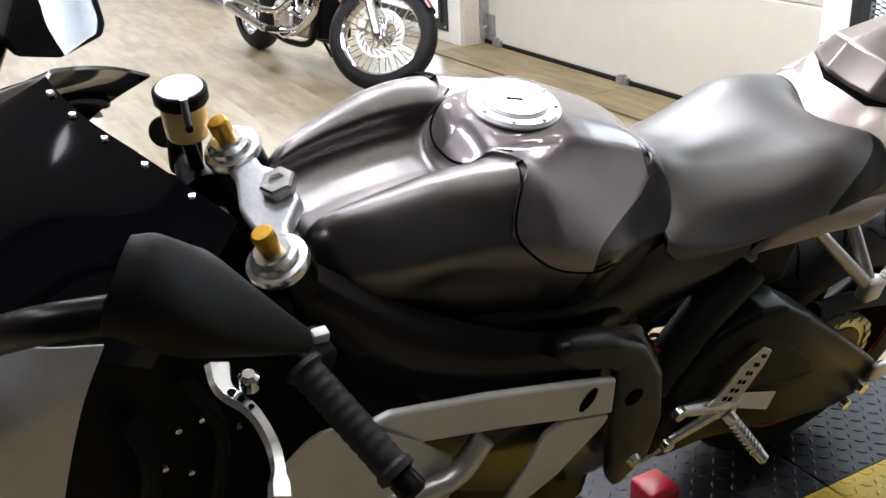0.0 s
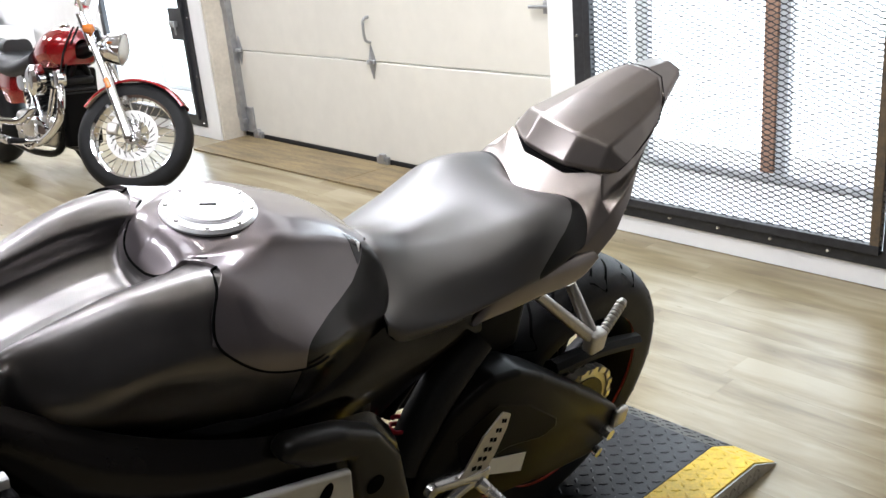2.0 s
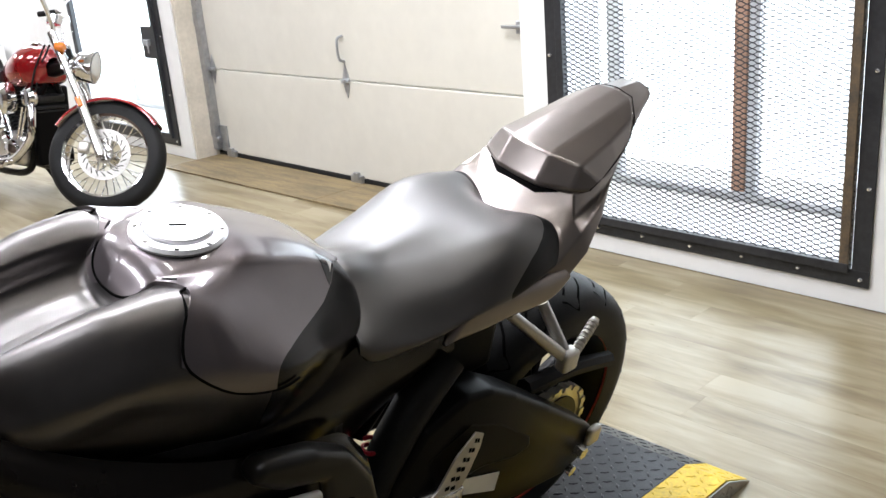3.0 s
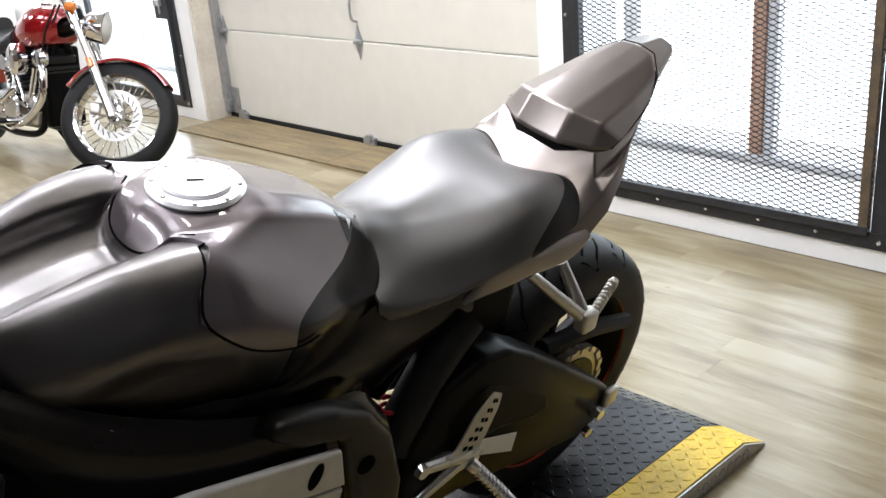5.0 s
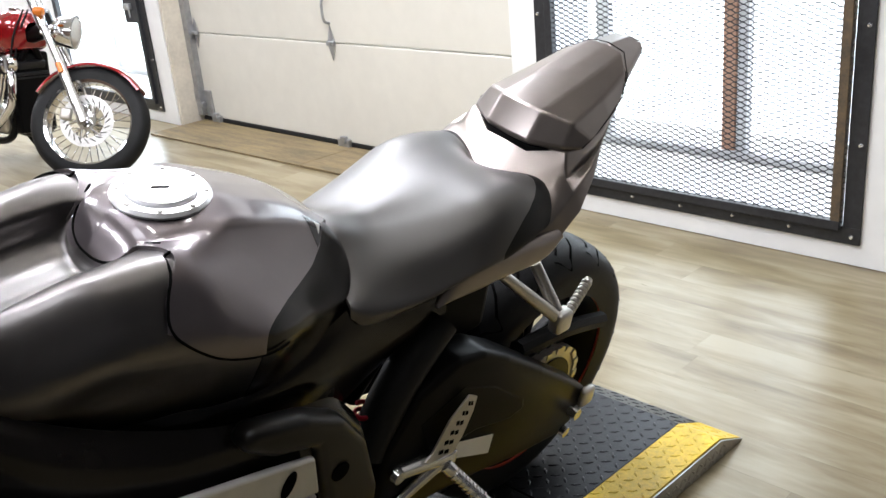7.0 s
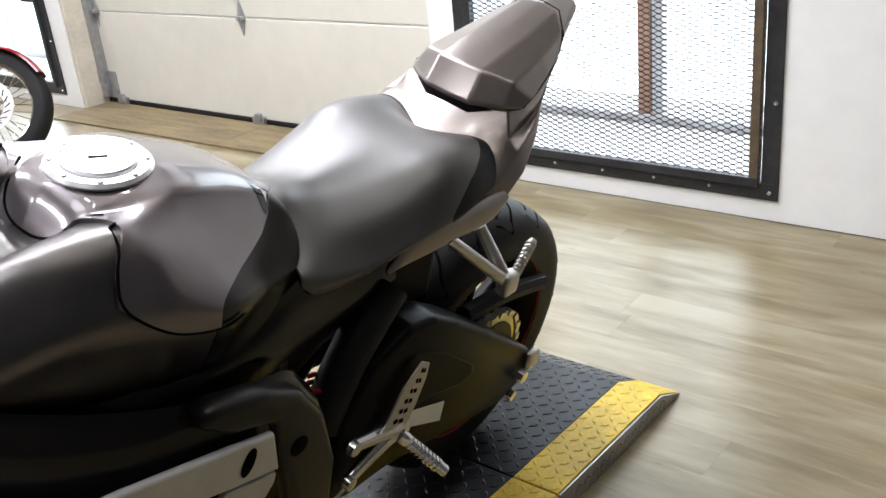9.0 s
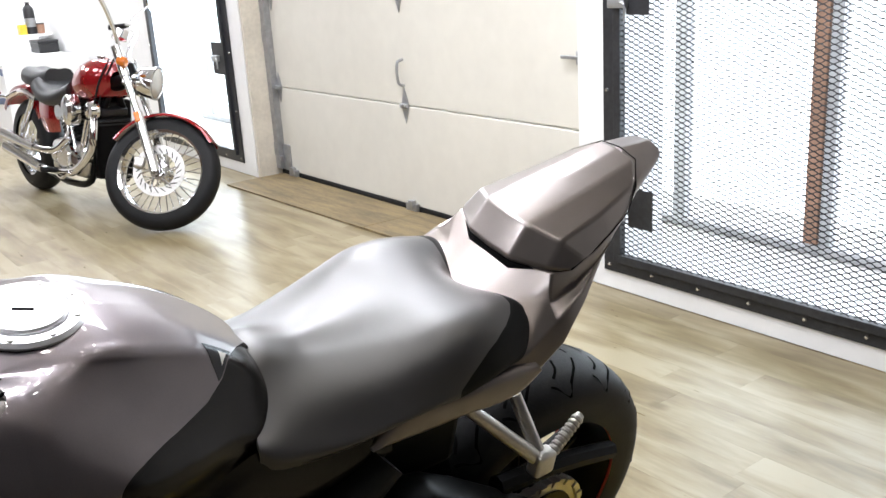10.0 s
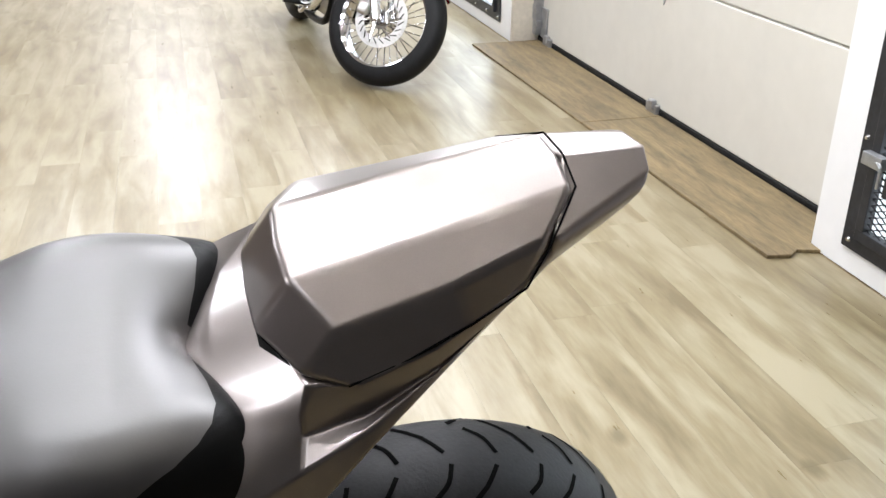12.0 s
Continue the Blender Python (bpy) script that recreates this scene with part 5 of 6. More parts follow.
    g = [(-1.319, 0.304, 1.139), (-1.235, 0.35, 1.109), (-1.227, 0.337, 1.073), (-1.234, 0.326, 1.061), (-1.293, 0.285, 1.063), (-1.313, 0.29, 1.104)]
    gm = bmesh.new()
    gm.faces.new([gm.verts.new(p) for p in g])
    bmesh.ops.solidify(gm, geom=gm.faces, thickness=0.003)
    moved(gm, Matrix.Translation((-1.270, 0.315, 1.095)) @ Matrix.Rotation(radians(10), 4, Vector((0.69, 0.72, 0))) @ Matrix.Rotation(radians(11), 4, "Z") @ Matrix.Translation((1.270, -0.315, -1.095)))
    back = [(-1.324, 0.337, 1.139), (-1.224, 0.39, 1.1), (-1.218, 0.372, 1.055), (-1.227, 0.359, 1.041), (-1.291, 0.312, 1.042), (-1.346, 0.284, 1.067), (-1.357, 0.289, 1.092)]
    hb = bmesh.new()
    a = [hb.verts.new(p) for p in back]
    b = [hb.verts.new((p[0] - 0.035 + (p[0] + 1.3) * -0.4, p[1] + 0.035, p[2] + (p[2] - 1.09) * -0.4)) for p in back]
    hb.faces.new(a)
    hb.faces.new(b[::-1])
    for k in range(len(a)):
        hb.faces.new((a[k - 1], a[k], b[k], b[k - 1]))
    bmesh.ops.recalc_face_normals(hb, faces=hb.faces)
    bmesh.ops.bevel(hb, geom=list(hb.edges), offset=0.006, segments=2, affect="EDGES", profile=0.5)
    part("mirror_glass", gm, "chrome", part("mirror", hb, "black_plastic", bike, "satin black mirror housing"), "mirror glass")
    part("mirror_stalk", tube([(-1.36, 0.32, 1.08), (-1.39, 0.27, 1.05), (-1.42, 0.22, 1.02)], 0.014, 12, 10), "black_metal", bike, "black mirror stalk")


cockpit()


def side_stand():
    st = part("side_stand", rod((-0.62, -0.13, 0.28), (-0.55, -0.30, 0.06), 0.014), "black_metal", bike, "black side stand leg")
    part("stand_foot", moved(box(-0.05, 0.03, -0.02, 0.02, -0.006, 0.006, 0.004), Matrix.Translation((-0.55, -0.305, 0.062)) @ Euler((radians(-15), 0, 0)).to_matrix().to_4x4()), "black_metal", st)


side_stand()


# ---- the low platform ----
def platform():
    p = thing("display_platform", "low black diamond plate platform with yellow painted edges", "platform")
    y0, y1, top, band = -0.228, 0.42, 0.056, 0.116
    for xa, xb in ((-1.95, -0.955), (-0.95, 0.027)):
        part("deck_plate", box(xa, xb, y0 + band + 0.001, y1, 0.001, top, 0.002), "plate_black", p, "black diamond plate deck")
        part("edge_strip", prism([(y0, 0.001), (y0, top - 0.002), (y0 + 0.003, top), (y0 + band, top), (y0 + band, 0.001)], "x", xa, xb), "yellow_paint", p, "scuffed yellow edge strip")
        part("side_plate", box(xa, xb, y0 - 0.006, y0 - 0.001, 0.001, top - 0.003, 0.001), "plate_silver", p, "bare aluminium diamond plate side")
    kx, ex = 0.50, 0.60
    part("ramp_plate", prism([(0.033, 0.001), (0.033, top), (kx, top - 0.004), (ex, 0.006), (ex, 0.001)], "y", y0 + band + 0.001, y1, 0.001), "plate_black", p, "black diamond plate end ramp")
    part("edge_strip", prism([(0.033, 0.001), (0.033, top), (kx, top - 0.004), (ex, 0.006), (ex, 0.001)], "y", y0, y0 + band, 0.001), "yellow_paint", p, "scuffed yellow edge strip")
    part("side_plate", prism([(0.033, 0.001), (0.033, top - 0.003), (kx, top - 0.008), (ex, 0.004), (ex, 0.001)], "y", y0 - 0.006, y0 - 0.001), "plate_silver", p, "bare aluminium diamond plate side")

    def lugs(xr, yr, zf, mat, pitch=0.030, vertical=False):
        bm = bmesh.new()
        i = 0
        x = xr[0]
        while x < xr[1]:
            j, y = 0, yr[0]
            while y < yr[1]:
                d = 1 if (i + j) % 2 else -1
                a = radians(45) * d
                ln, wd, h = 0.0130, 0.0046, 0.0028
                vs = []
                for u, v, w in ((-ln, 0, 0), (0, -wd, 0), (ln, 0, 0), (0, wd, 0), (-ln * 0.45, 0, h), (ln * 0.45, 0, h)):
                    du, dv = u * math.cos(a) - v * math.sin(a), u * math.sin(a) + v * math.cos(a)
                    if vertical:
                        vs.append(bm.verts.new((x + du, y0 - 0.0062 - w, y + dv)))
                    else:
                        vs.append(bm.verts.new((x + du, y + dv, zf(x + du) + w)))
                for f in ((0, 1, 4), (1, 5, 4), (1, 2, 5), (2, 3, 5), (3, 4, 5), (3, 0, 4)):
                    bm.faces.new([vs[k] for k in f])
                y += pitch
                j += 1
            x += pitch
            i += 1
        tagged(part("plate_lug", bm, mat, p, "raised diamond plate lugs", 80), kind="stuff")

    def height(x):
        return top if x < 0.033 else (top - 0.004 * (x - 0.033) / (kx - 0.033) if x < kx else top - 0.004 - (top - 0.010) * (x - kx) / (ex - kx))
    lugs((-0.8, 0.60), (y0 + band + 0.014, y1 - 0.01), height, "plate_black")
    lugs((-0.8, 0.595), (y0 + 0.015, y0 + band - 0.008), height, "yellow_paint")
    lugs((-0.8, 0.52), (0.009, 0.03), None, "plate_silver", 0.018, True)


platform()

red_block = thing("red_block", "red plastic clamp standing on the platform", "clamp")
part("clamp_body", box(-0.360, -0.285, -0.005, 0.075, 0.057, 0.118, 0.010, 3), "red_plastic", red_block)


# ---- the red cruiser ----
CR = pose(0.65, 5.575, 0.0, 0, 0, -83.1) @ pose(0, 0, 0, -6) @ Matrix.Scale(0.98, 4)
cruiser = thing("cruiser_motorcycle", "red chromed cruiser motorcycle with spoked front wheel", "motorcycle", CR)


def cruiser_wheel(name, m, radius, width, rim, spokes):
    prof = []
    for k in range(15):
        a = math.pi * (k / 14 - 0.5)
        prof.append((rim + (radius - rim) * math.cos(a) ** 0.6, width / 2 * math.sin(a)))
    w = part(name, moved(lathe(prof, "y", 64, caps=False), m), "rubber", cruiser, "black cruiser tyre")
    part("rim", moved(lathe([(rim + 0.006, -width * 0.42), (rim - 0.012, -width * 0.36), (rim - 0.02, 0), (rim - 0.012, width * 0.36), (rim + 0.006, width * 0.42), (rim + 0.004, 0.0)], "y", 56, True), m), "chrome", w, "chromed rim")
    part("hub", moved(lathe([(0.02, -0.07), (0.045, -0.065), (0.04, -0.03), (0.04, 0.03), (0.045, 0.065), (0.02, 0.07)], "y", 24), m), "chrome", w)
    for k in range(spokes):
        a = 2 * math.pi * k / spokes
        b = a + (0.42 if k % 2 else -0.42)
        sd = 0.045 if (k // 2) % 2 else -0.045
        part("spoke", moved(rod((0.042 * math.cos(b), sd, 0.042 * math.sin(b)), ((rim - 0.014) * math.cos(a), 0, (rim - 0.014) * math.sin(a)), 0.0028, sides=6), m), "chrome", w)
    return w


def build_cruiser():
    # the front wheel, fork and bars turn together about the raked steering axis
    fm = Matrix.Translation((1.74, 0, 0.314)) @ Matrix.Rotation(radians(46.5), 4, Vector((-0.52, 0, 0.855)))

    def steer(bm):
        return moved(bm, fm)

    fw = cruiser_wheel("front_wheel", fm, 0.334, 0.125, 0.246, 36)
    cruiser_wheel("rear_wheel", Matrix.Translation((0, 0, 0.32)), 0.32, 0.165, 0.21, 20)
    # brake disc on the near side
    part("brake_disc", moved(lathe([(0.098, -0.075), (0.149, -0.075), (0.149, -0.070), (0.098, -0.070)], "y", 44, True), fm), "plate_silver", fw, "drilled steel brake disc")
    part("disc_carrier", moved(lathe([(0.03, -0.078), (0.052, -0.077), (0.052, -0.068), (0.03, -0.068)], "y", 30, True), fm), "chrome", fw)
    for k in range(6):
        a = 2 * math.pi * k / 6
        part("carrier_arm", moved(rod((0.045 * math.cos(a), -0.0725, 0.045 * math.sin(a)), (0.118 * math.cos(a + 0.35), -0.0725, 0.118 * math.sin(a + 0.35)), 0.007, 0.005, 8), fm), "chrome", fw)
    for k in range(20):
        a = 2 * math.pi * k / 20
        part("disc_slot", moved(rod((0.103 * math.cos(a), -0.0758, 0.103 * math.sin(a)), (0.130 * math.cos(a + 0.22), -0.0758, 0.130 * math.sin(a + 0.22)), 0.0028, sides=6), fm), "groove", fw)
    part("caliper", moved(box(-0.15, -0.085, -0.10, -0.06, -0.01, 0.06, 0.015, 3), fm), "alloy", cruiser, "dull alloy brake caliper")
    # steering group turns with the front wheel
    for s in (-1, 1):
        b = part("fork_leg", steer(merge(rod((0, 0.122 * s, -0.02), (-0.18, 0.122 * s, 0.30), 0.029, 0.027), rod((-0.18, 0.122 * s, 0.30), (-0.40, 0.122 * s, 0.66), 0.0205))), "bright_alloy", cruiser, "polished alloy fork leg")
        part("fork_cover", steer(rod((-0.30, 0.122 * s, 0.495), (-0.40, 0.122 * s, 0.66), 0.028)), "chrome", b)
        part("fork_reflector", steer(moved(box(-0.03, 0.03, -0.006, 0.006, -0.016, 0.016, 0.004), Matrix.Translation((-0.165, 0.155 * s, 0.27)) @ Euler((0, radians(59), 0)).to_matrix().to_4x4())), "amber", b, "amber fork reflector")
        part("turn_signal", steer(moved(lathe([(0, -0.038), (0.022, -0.03), (0.029, 0.0), (0.027, 0.022), (0.0, 0.034)], "x", 20), Matrix.Translation((-0.32, 0.16 * s, 0.57)))), "amber", cruiser, "amber turn signal")
        part("signal_stem", steer(rod((-0.35, 0.09 * s, 0.57), (-0.33, 0.15 * s, 0.57), 0.009)), "chrome", cruiser)
        part("handlebar", steer(tube([(-0.40, 0.05 * s, 0.64), (-0.43, 0.12 * s, 0.75), (-0.50, 0.30 * s, 0.90), (-0.62, 0.42 * s, 0.98), (-0.74, 0.45 * s, 0.96)], 0.0125, 30, 10)), "chrome", cruiser, "chromed pulled-back handlebar")
        part("grip", steer(rod((-0.64, 0.43 * s, 0.979), (-0.75, 0.452 * s, 0.958), 0.018)), "rubber", cruiser)
        part("mirror_stem", steer(rod((-0.56, 0.32 * s, 0.98), (-0.50, 0.38 * s, 1.12), 0.006)), "chrome", cruiser)
        part("mirror", steer(moved(lathe([(0, -0.02), (0.05, -0.01), (0.055, 0.005), (0, 0.006)], "x", 20), Matrix.Translation((-0.5, 0.40 * s, 1.16)))), "chrome", cruiser)
    for z, x in ((0.62, -0.38), (0.47, -0.29)):
        part("fork_clamp", steer(box(x - 0.03, x + 0.03, -0.12, 0.12, z - 0.015, z + 0.02, 0.008)), "chrome", cruiser)
    hl = part("headlight", steer(moved(lathe([(0, -0.14), (0.05, -0.13), (0.085, -0.08), (0.097, -0.01), (0.099, 0.01), (0.0, 0.012)], "x", 32), Matrix.Translation((-0.17, 0, 0.52)))), "chrome", cruiser, "round chrome headlight")
    part("lens", steer(moved(lathe([(0.088, 0.012), (0.07, 0.024), (0.04, 0.032), (0, 0.035)], "x", 32), Matrix.Translation((-0.17, 0, 0.52)))), "glass_lens", hl, "clear glass lens")
    part("speedometer", steer(moved(lathe([(0, -0.04), (0.045, -0.03), (0.05, 0.02), (0, 0.03)], "z", 24), Matrix.Translation((-0.45, 0, 0.78)))), "chrome", cruiser)
    # front fender
    rows = []
    for k in range(9):
        a = radians(156 - k * 14.5)
        c, s = math.cos(a), math.sin(a)
        rows.append([(0.352 * c * f, y, 0.352 * s * f) for y, f in ((-0.074, 0.925), (-0.060, 0.98), (0, 1.0), (0.060, 0.98), (0.074, 0.925))])
    fb = skin(rows, 30, 14)
    fb.normal_update()
    bmesh.ops.solidify(fb, geom=fb.faces, thickness=0.004)
    part("front_fender", moved(fb, fm), "red_paint", cruiser, "glossy red front fender")
    # rear fender
    rows = []
    for k in range(9):
        a = radians(36 + k * 14)
        c, s = -math.cos(a), math.sin(a)
        rows.append([(0.41 * c * f, y, 0.335 + 0.41 * s * f) for y, f in ((-0.11, 0.84), (-0.10, 0.96), (0, 1.0), (0.10, 0.96), (0.11, 0.84))])
    fb = skin(rows, 28, 14)
    fb.normal_update()
    bmesh.ops.solidify(fb, geom=fb.faces, thickness=0.004)
    part("rear_fender", fb, "red_paint", cruiser, "glossy red rear fender")
    # tank
    rows = [[(1.22, 0, 0.93), (1.22, 0.03, 0.92), (1.215, 0.05, 0.89), (1.21, 0.05, 0.85), (1.2, 0.04, 0.82), (1.2, 0, 0.81)],
            [(1.17, 0, 0.985), (1.17, 0.07, 0.97), (1.165, 0.115, 0.91), (1.16, 0.12, 0.84), (1.16, 0.09, 0.78), (1.16, 0, 0.77)],
            [(1.05, 0, 1.0), (1.05, 0.09, 0.985), (1.05, 0.15, 0.91), (1.05, 0.15, 0.82), (1.05, 0.11, 0.755), (1.05, 0, 0.75)],
            [(0.90, 0, 0.97), (0.90, 0.085, 0.95), (0.90, 0.14, 0.88), (0.90, 0.14, 0.80), (0.90, 0.10, 0.745), (0.90, 0, 0.74)],
            [(0.76, 0, 0.88), (0.76, 0.06, 0.87), (0.76, 0.10, 0.82), (0.76, 0.10, 0.77), (0.76, 0.07, 0.735), (0.76, 0, 0.73)],
            [(0.70, 0, 0.80), (0.70, 0.03, 0.795), (0.70, 0.05, 0.78), (0.70, 0.05, 0.76), (0.70, 0.04, 0.74), (0.70, 0, 0.735)]]
    rows = [[(x + 0.04, y, z - 0.055) for x, y, z in r] for r in rows]
    tk = part("fuel_tank", skin(rows, 36, 26, mirror=True), "red_paint", cruiser, "glossy red teardrop fuel tank")
    part("fuel_cap", moved(lathe([(0, 0), (0.035, 0), (0.036, 0.012), (0.028, 0.018), (0, 0.02)], "z", 24), Matrix.Translation((1.07, 0, 0.943))), "chrome", tk, "chrome fuel cap")
    # seats
    def saddle(name, x0, x1, w, z, h, label):
        rows = []
        for k in range(6):
            t = k / 5
            x = x0 + (x1 - x0) * t
            ww = w * (0.72 + 0.5 * math.sin(math.pi * (0.15 + 0.6 * t)))
            zz = z + h * (1 - math.sin(math.pi * t)) * 0.6
            rows.append([(x, 0, zz + 0.0), (x, ww * 0.5, zz + 0.004), (x, ww * 0.86, zz - 0.015), (x, ww, zz - 0.06), (x, ww * 0.85, zz - 0.10), (x, 0, zz - 0.11)])
        return part(name, skin(rows, 24, 20, mirror=True, cap=True), "black_leather", cruiser, label)
    saddle("rider_seat", 0.85, 0.36, 0.16, 0.735, 0.11, "black leather rider seat")
    saddle("pillion_seat", 0.42, 0.06, 0.105, 0.830, 0.04, "black leather pillion seat")
    # engine: two cylinders in V, crankcase, air cleaner
    part("crankcase", box(0.52, 1.02, -0.14, 0.14, 0.20, 0.42, 0.05, 4), "alloy", cruiser, "polished crankcase")
    part("side_case", moved(lathe([(0, -0.03), (0.09, -0.028), (0.11, -0.01), (0.112, 0.02)], "y", 32), Matrix.Translation((0.80, -0.15, 0.31))), "chrome", cruiser, "round chrome side case")
    for ang, x in ((22, 1.00), (-26, 0.80)):
        m = Matrix.Translation((x, 0, 0.38)) @ Euler((0, radians(ang), 0)).to_matrix().to_4x4()
        barrel = part("cylinder", moved(box(-0.075, 0.075, -0.085, 0.085, 0.0, 0.268, 0.004, 1), m), "plate_black", cruiser, "finned engine cylinder")
        part("cylinder_head", moved(box(-0.085, 0.085, -0.09, 0.09, 0.265, 0.32, 0.02, 2), m), "plate_black", barrel)
        for k in range(9):
            w = 0.10 - 0.004 * (k % 2)
            part("fin", moved(box(-w, w, -0.10, 0.10, 0.03 + k * 0.026, 0.046 + k * 0.026, 0.004, 1), m), "plate_black", barrel)
    part("air_cleaner", moved(lathe([(0, -0.05), (0.06, -0.048), (0.082, -0.03), (0.085, 0.03), (0, 0.03)], "y", 32), Matrix.Translation((0.96, -0.17, 0.63)) @ Matrix.Diagonal((0.8, 1, 1.15, 1))), "chrome", cruiser, "oval chrome air cleaner")
    part("side_panel", skin([[(0.70, -0.13, 0.66), (0.56, -0.15, 0.66), (0.40, -0.14, 0.64)], [(0.70, -0.14, 0.57), (0.56, -0.16, 0.56), (0.42, -0.15, 0.56)], [(0.69, -0.13, 0.47), (0.56, -0.15, 0.46), (0.46, -0.14, 0.47)]], 10, 14), "red_paint", cruiser, "glossy red side panel")
    # exhausts
    for pts, end in ((((1.12, -0.11, 0.60), (1.21, -0.15, 0.56), (1.20, -0.18, 0.40), (1.02, -0.20, 0.27), (0.75, -0.21, 0.235), (0.5, -0.215, 0.24)), ((0.56, -0.22, 0.235), (0.02, -0.23, 0.32))),
                     (((0.80, -0.11, 0.50), (0.84, -0.16, 0.44), (0.74, -0.19, 0.37), (0.58, -0.21, 0.355), (0.42, -0.22, 0.36)), ((0.48, -0.22, 0.355), (-0.24, -0.235, 0.43)))):
        e = part("exhaust_pipe", tube(pts, 0.025, 30, 12), "chrome", cruiser, "curved chrome exhaust pipe")
        part("muffler", merge(rod(end[0], end[1], 0.031, 0.037, 16), rod(end[1], Vector(end[1]) + Vector((-0.03, 0, 0.004)), 0.037, 0.027, 16)), "chrome", e, "chrome slash-cut muffler")
    # chrome covers, pushrod tubes and hoses crowding the engine
    for x, y, z, r in ((0.92, -0.165, 0.30, 0.075), (1.08, -0.15, 0.36, 0.05), (0.66, -0.16, 0.33, 0.055)):
        part("engine_cover", moved(lathe([(0, -0.02), (r * 0.7, -0.018), (r, -0.004), (r, 0.02)], "y", 24), Matrix.Translation((x, y, z))), "chrome", cruiser, "round chrome engine cover")
    for x0, x1 in ((0.86, 0.74), (0.90, 0.80), (0.95, 1.05), (0.99, 1.10)):
        part("pushrod_tube", rod((x0, -0.13, 0.36), (x1, -0.12, 0.58), 0.011), "chrome", cruiser)
    part("head_cover", moved(lathe([(0, -0.03), (0.05, -0.028), (0.065, 0.0), (0.06, 0.02)], "y", 24), Matrix.Translation((1.14, -0.12, 0.64))), "chrome", cruiser, "chrome cylinder head cover")
    part("head_cover", moved(lathe([(0, -0.03), (0.05, -0.028), (0.065, 0.0), (0.06, 0.02)], "y", 24), Matrix.Translation((0.70, -0.12, 0.60))), "chrome", cruiser, "chrome cylinder head cover")
    part("brake_pedal", tube([(1.00, -0.24, 0.26), (0.94, -0.25, 0.22), (0.80, -0.22, 0.22)], 0.012, 14, 8), "chrome", cruiser, "chrome brake pedal")
    for y in (-0.03, -0.06):
        part("cable", tube([(1.28, y, 0.95), (1.22, y - 0.05, 0.80), (1.16, y - 0.07, 0.62), (1.05, y - 0.06, 0.50)], 0.006, 20, 6), "rubber", cruiser, "black control cable")
    # frame tubes, shock, backrest rail, stand
    part("frame_tube", tube([(1.20, 0, 0.80), (1.14, -0.09, 0.55), (1.08, -0.12, 0.22), (0.80, -0.13, 0.16), (0.45, -0.13, 0.20)], 0.022, 28, 10), "black_metal", cruiser, "black frame down tube")
    part("frame_tube", tube([(1.20, 0, 0.80), (1.14, 0.09, 0.55), (1.08, 0.12, 0.22), (0.80, 0.13, 0.16), (0.45, 0.13, 0.20)], 0.022, 28, 10), "black_metal", cruiser, "black frame down tube")
    part("steering_head", merge(rod((1.38, 0, 0.91), (1.47, 0, 0.76), 0.04), rod((1.42, 0, 0.84), (1.15, 0, 0.78), 0.045)), "black_metal", cruiser)
    part("radiator_cover", box(1.08, 1.17, -0.12, 0.12, 0.22, 0.70, 0.02, 2), "black_metal", cruiser)
    for s in (-1, 1):
        part("rear_shock", rod((0.28, 0.13 * s, 0.66), (0.05, 0.14 * s, 0.36), 0.022), "chrome", cruiser)
        part("fender_rail", tube([(0.32, 0.125 * s, 0.66), (0.10, 0.13 * s, 0.70), (-0.18, 0.13 * s, 0.64)], 0.016, 16, 8), "chrome", cruiser, "chrome fender rail")
        part("rear_signal", moved(lathe([(0, -0.05), (0.04, -0.035), (0.045, 0.01), (0.0, 0.03)], "x", 18), Matrix.Translation((-0.22, 0.20 * s, 0.66))), "chrome", cruiser, "chrome bullet turn signal")
        part("signal_stem", rod((-0.2, 0.12 * s, 0.64), (-0.21, 0.18 * s, 0.655), 0.01), "chrome", cruiser)
    part("foot_peg", rod((0.80, -0.16, 0.24), (0.80, -0.32, 0.26), 0.018), "rubber", cruiser)
    part("kick_stand", rod((0.75, 0.12, 0.18), (0.68, 0.28, -0.035), 0.012), "black_metal", cruiser)


build_cruiser()


# ---- far corner: striped display counter ----
def counter():
    c = thing("display_counter", "white display counter with wavy blue grey bands", "counter")
    part("counter_body", box(1.02, 1.78, 7.7, 11.9, 0.0, 0.70, 0.01), "wall_white", c)
    for z, h in ((0.02, 0.08), (0.33, 0.06), (0.60, 0.05)):
        pts_lo = [(7.72 + k * 0.12, z + 0.012 * math.sin(k * 1.3)) for k in range(34)]
        pts_hi = [(7.72 + k * 0.12, z + h + 0.014 * math.sin(k * 1.1 + 1)) for k in range(34)]
        part("band", prism(pts_lo + pts_hi[::-1], "x", 1.012, 1.018), "blue_band", c, "blue grey wavy band")


M["blue_band"] = material("blue_band", (0.16, 0.20, 0.32), 0.6, 0, 0, 0.2, 10)
counter()
shelf = thing("wall_shelf", "white board shelf fixed to the white wall", "shelf")
part("shelf_board", box(1.46, 1.818, 8.85, 9.15, 0.845, 0.868, 0.004), "wall_white", shelf)
for x in (1.52, 1.76):
    part("shelf_bracket", prism([(8.90, 0.845), (9.10, 0.845), (9.10, 0.77)], "x", x - 0.008, x + 0.008), "wall_white", shelf)
bottle = thing("spray_can", "dark spray can standing on the shelf", "can")
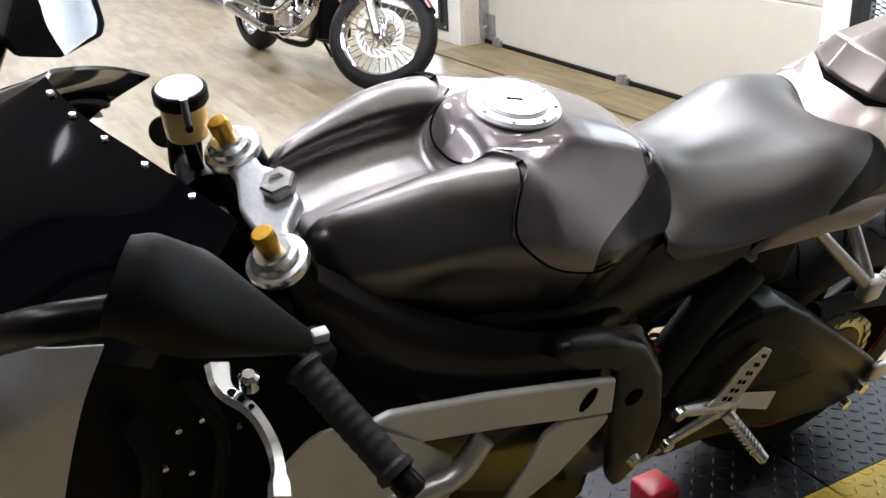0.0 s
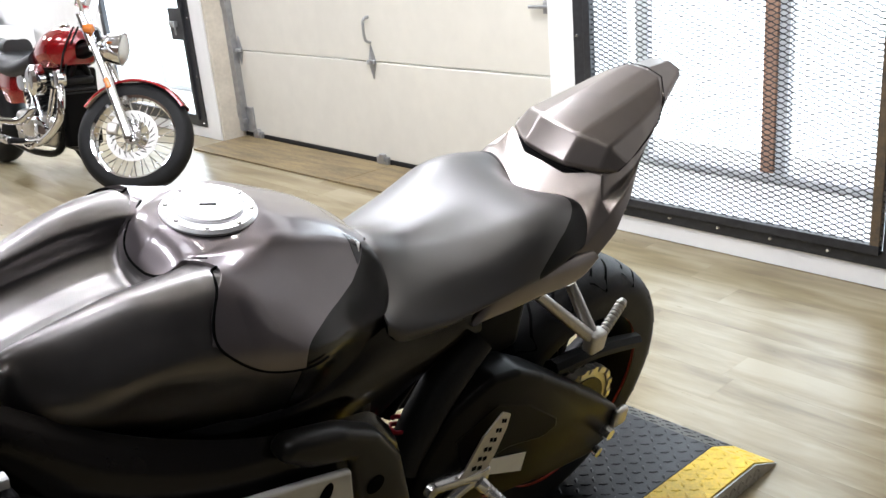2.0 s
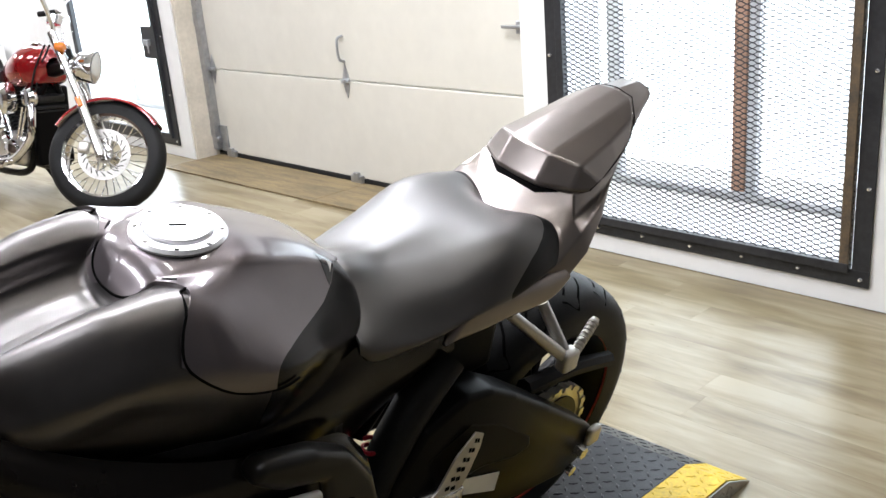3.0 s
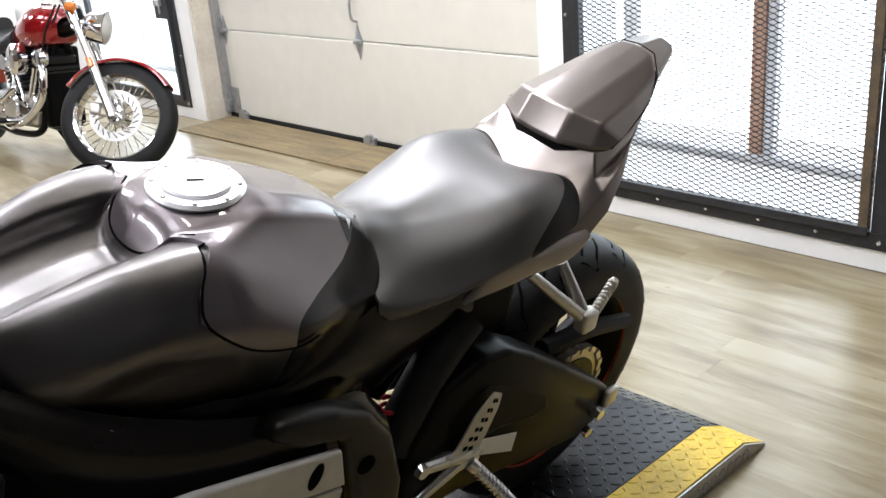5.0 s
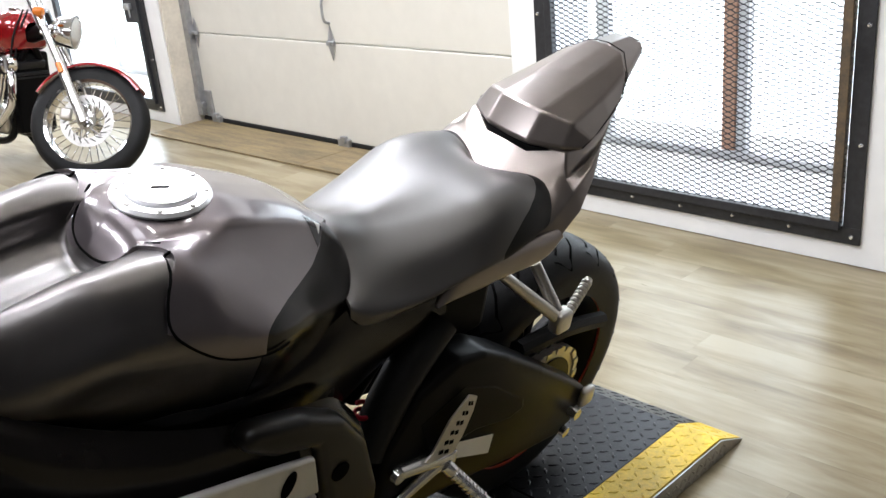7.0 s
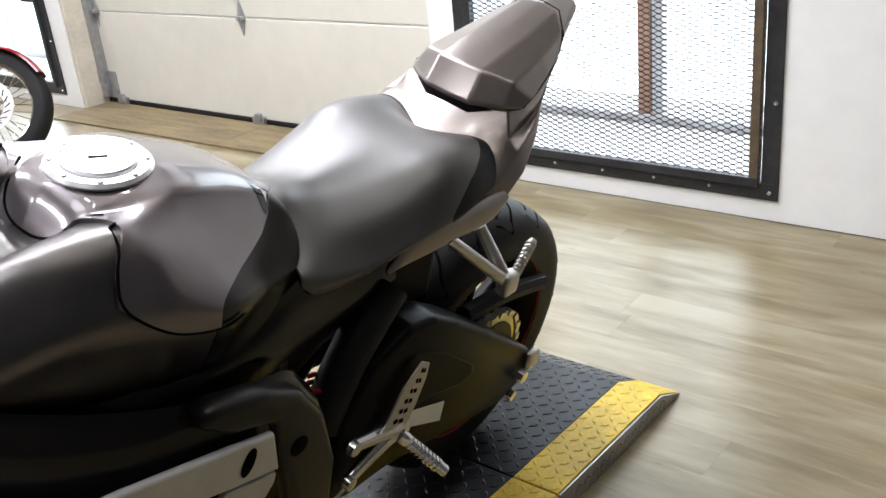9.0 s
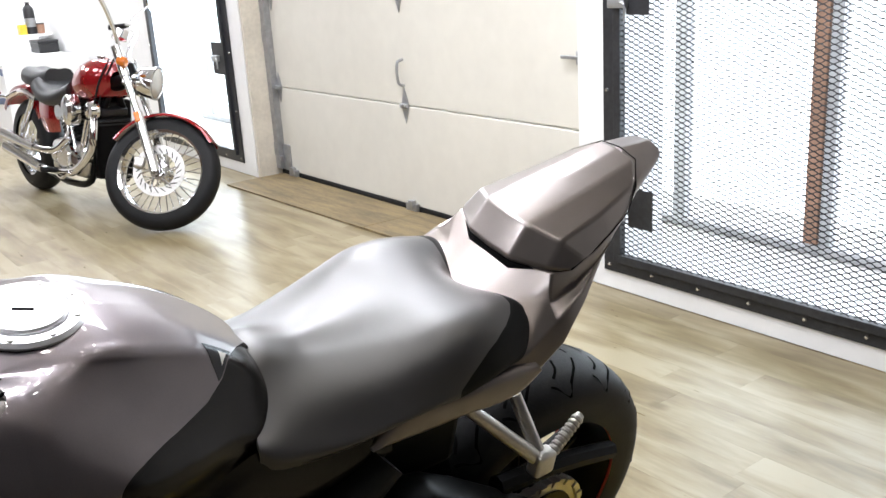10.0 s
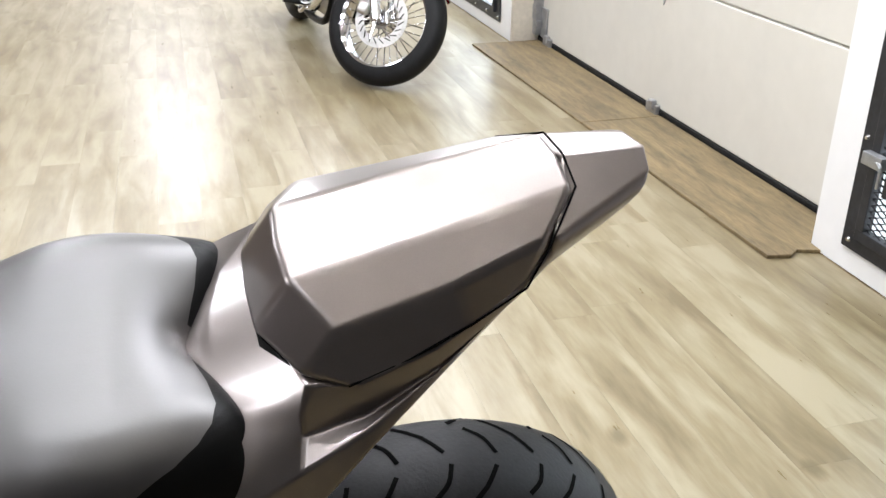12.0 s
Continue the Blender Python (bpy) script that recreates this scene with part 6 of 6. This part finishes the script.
part("can_body", moved(lathe([(0, 0), (0.05, 0), (0.052, 0.01), (0.052, 0.24), (0.035, 0.27), (0.02, 0.28), (0.02, 0.31), (0, 0.31)], "z", 24), Matrix.Translation((1.66, 9.0, 0.869))), "black_leather", bottle)
part("can_label", moved(lathe([(0.0528, 0.07), (0.0532, 0.075), (0.0532, 0.15), (0.0528, 0.155)], "z", 24, caps=False), Matrix.Translation((1.66, 9.0, 0.869))), "galvanised", bottle, "grey label band")
carton = thing("yellow_carton", "small yellow carton standing on the shelf", "box")
part("carton_body", box(1.535, 1.605, 8.95, 9.04, 0.869, 0.965, 0.004), "yellow_paint", carton)
tub = thing("orange_tub", "small orange brown tub standing on the shelf", "tub")
part("tub_body", moved(lathe([(0, 0), (0.034, 0), (0.038, 0.08), (0.034, 0.09), (0, 0.09)], "z", 20), Matrix.Translation((1.745, 8.98, 0.869))), "brown_post", tub)
part("tub_lid", moved(lathe([(0, 0.089), (0.039, 0.089), (0.039, 0.10), (0, 0.102)], "z", 20), Matrix.Translation((1.745, 8.98, 0.869))), "black_leather", tub, "dark lid")
toolbox = thing("toolbox", "black toolbox standing on the white counter", "toolbox")
part("toolbox_body", box(1.58, 1.77, 8.55, 8.85, 0.701, 0.79, 0.008), "black_leather", toolbox)
part("toolbox_lid", box(1.575, 1.775, 8.545, 8.855, 0.791, 0.82, 0.01), "black_leather", toolbox)
part("handle", tube([(1.64, 8.70, 0.82), (1.645, 8.70, 0.845), (1.71, 8.70, 0.845), (1.715, 8.70, 0.82)], 0.006, 14, 8), "galvanised", toolbox, "steel carry handle")


# ---- floor planks ----
def planks():
    floor = thing("floor", "pale wood-look vinyl plank floor", "floor", kind="structure")
    w, ln, g = 0.152, 1.22, 0.0004
    rng = random.Random(4)
    singles = {}
    verts, faces = [], []
    made = 0
    x, col = -5.0, 0
    while x < WX - 0.01:
        y = SY - rng.random() * ln
        xb = min(x + w, 1.81)
        while y < 12.0:
            near = -0.6 < x < 1.9 and -1.6 < y < 5.4
            if near and made < 300:
                key = round(xb - x, 3)
                if key not in singles:
                    bm = box(0, xb - x - g, 0, ln - g, -0.004, 0.0)
                    ob = finish("plank", bm, "plank", floor)
                    singles[key] = ob.data
                else:
                    ob = new("plank", singles[key])
                    ob.parent = floor
                ob.location = (x, y, 0)
                made += 1
            else:
                i = len(verts)
                ya, yb = max(y, SY), min(y + ln - g, 12.0)
                verts += [(x, ya, 0), (xb - g, ya, 0), (xb - g, yb, 0), (x, yb, 0)]
                faces.append((i, i + 1, i + 2, i + 3))
            y += ln
        x += w
        col += 1
    me = bpy.data.meshes.new("far_planks")
    me.from_pydata(verts, [], faces)
    me.materials.append(M["plank"])
    ob = new("far_planks", me)
    ob.parent = floor
    tagged(ob, "pale vinyl planks", kind="stuff")


planks()
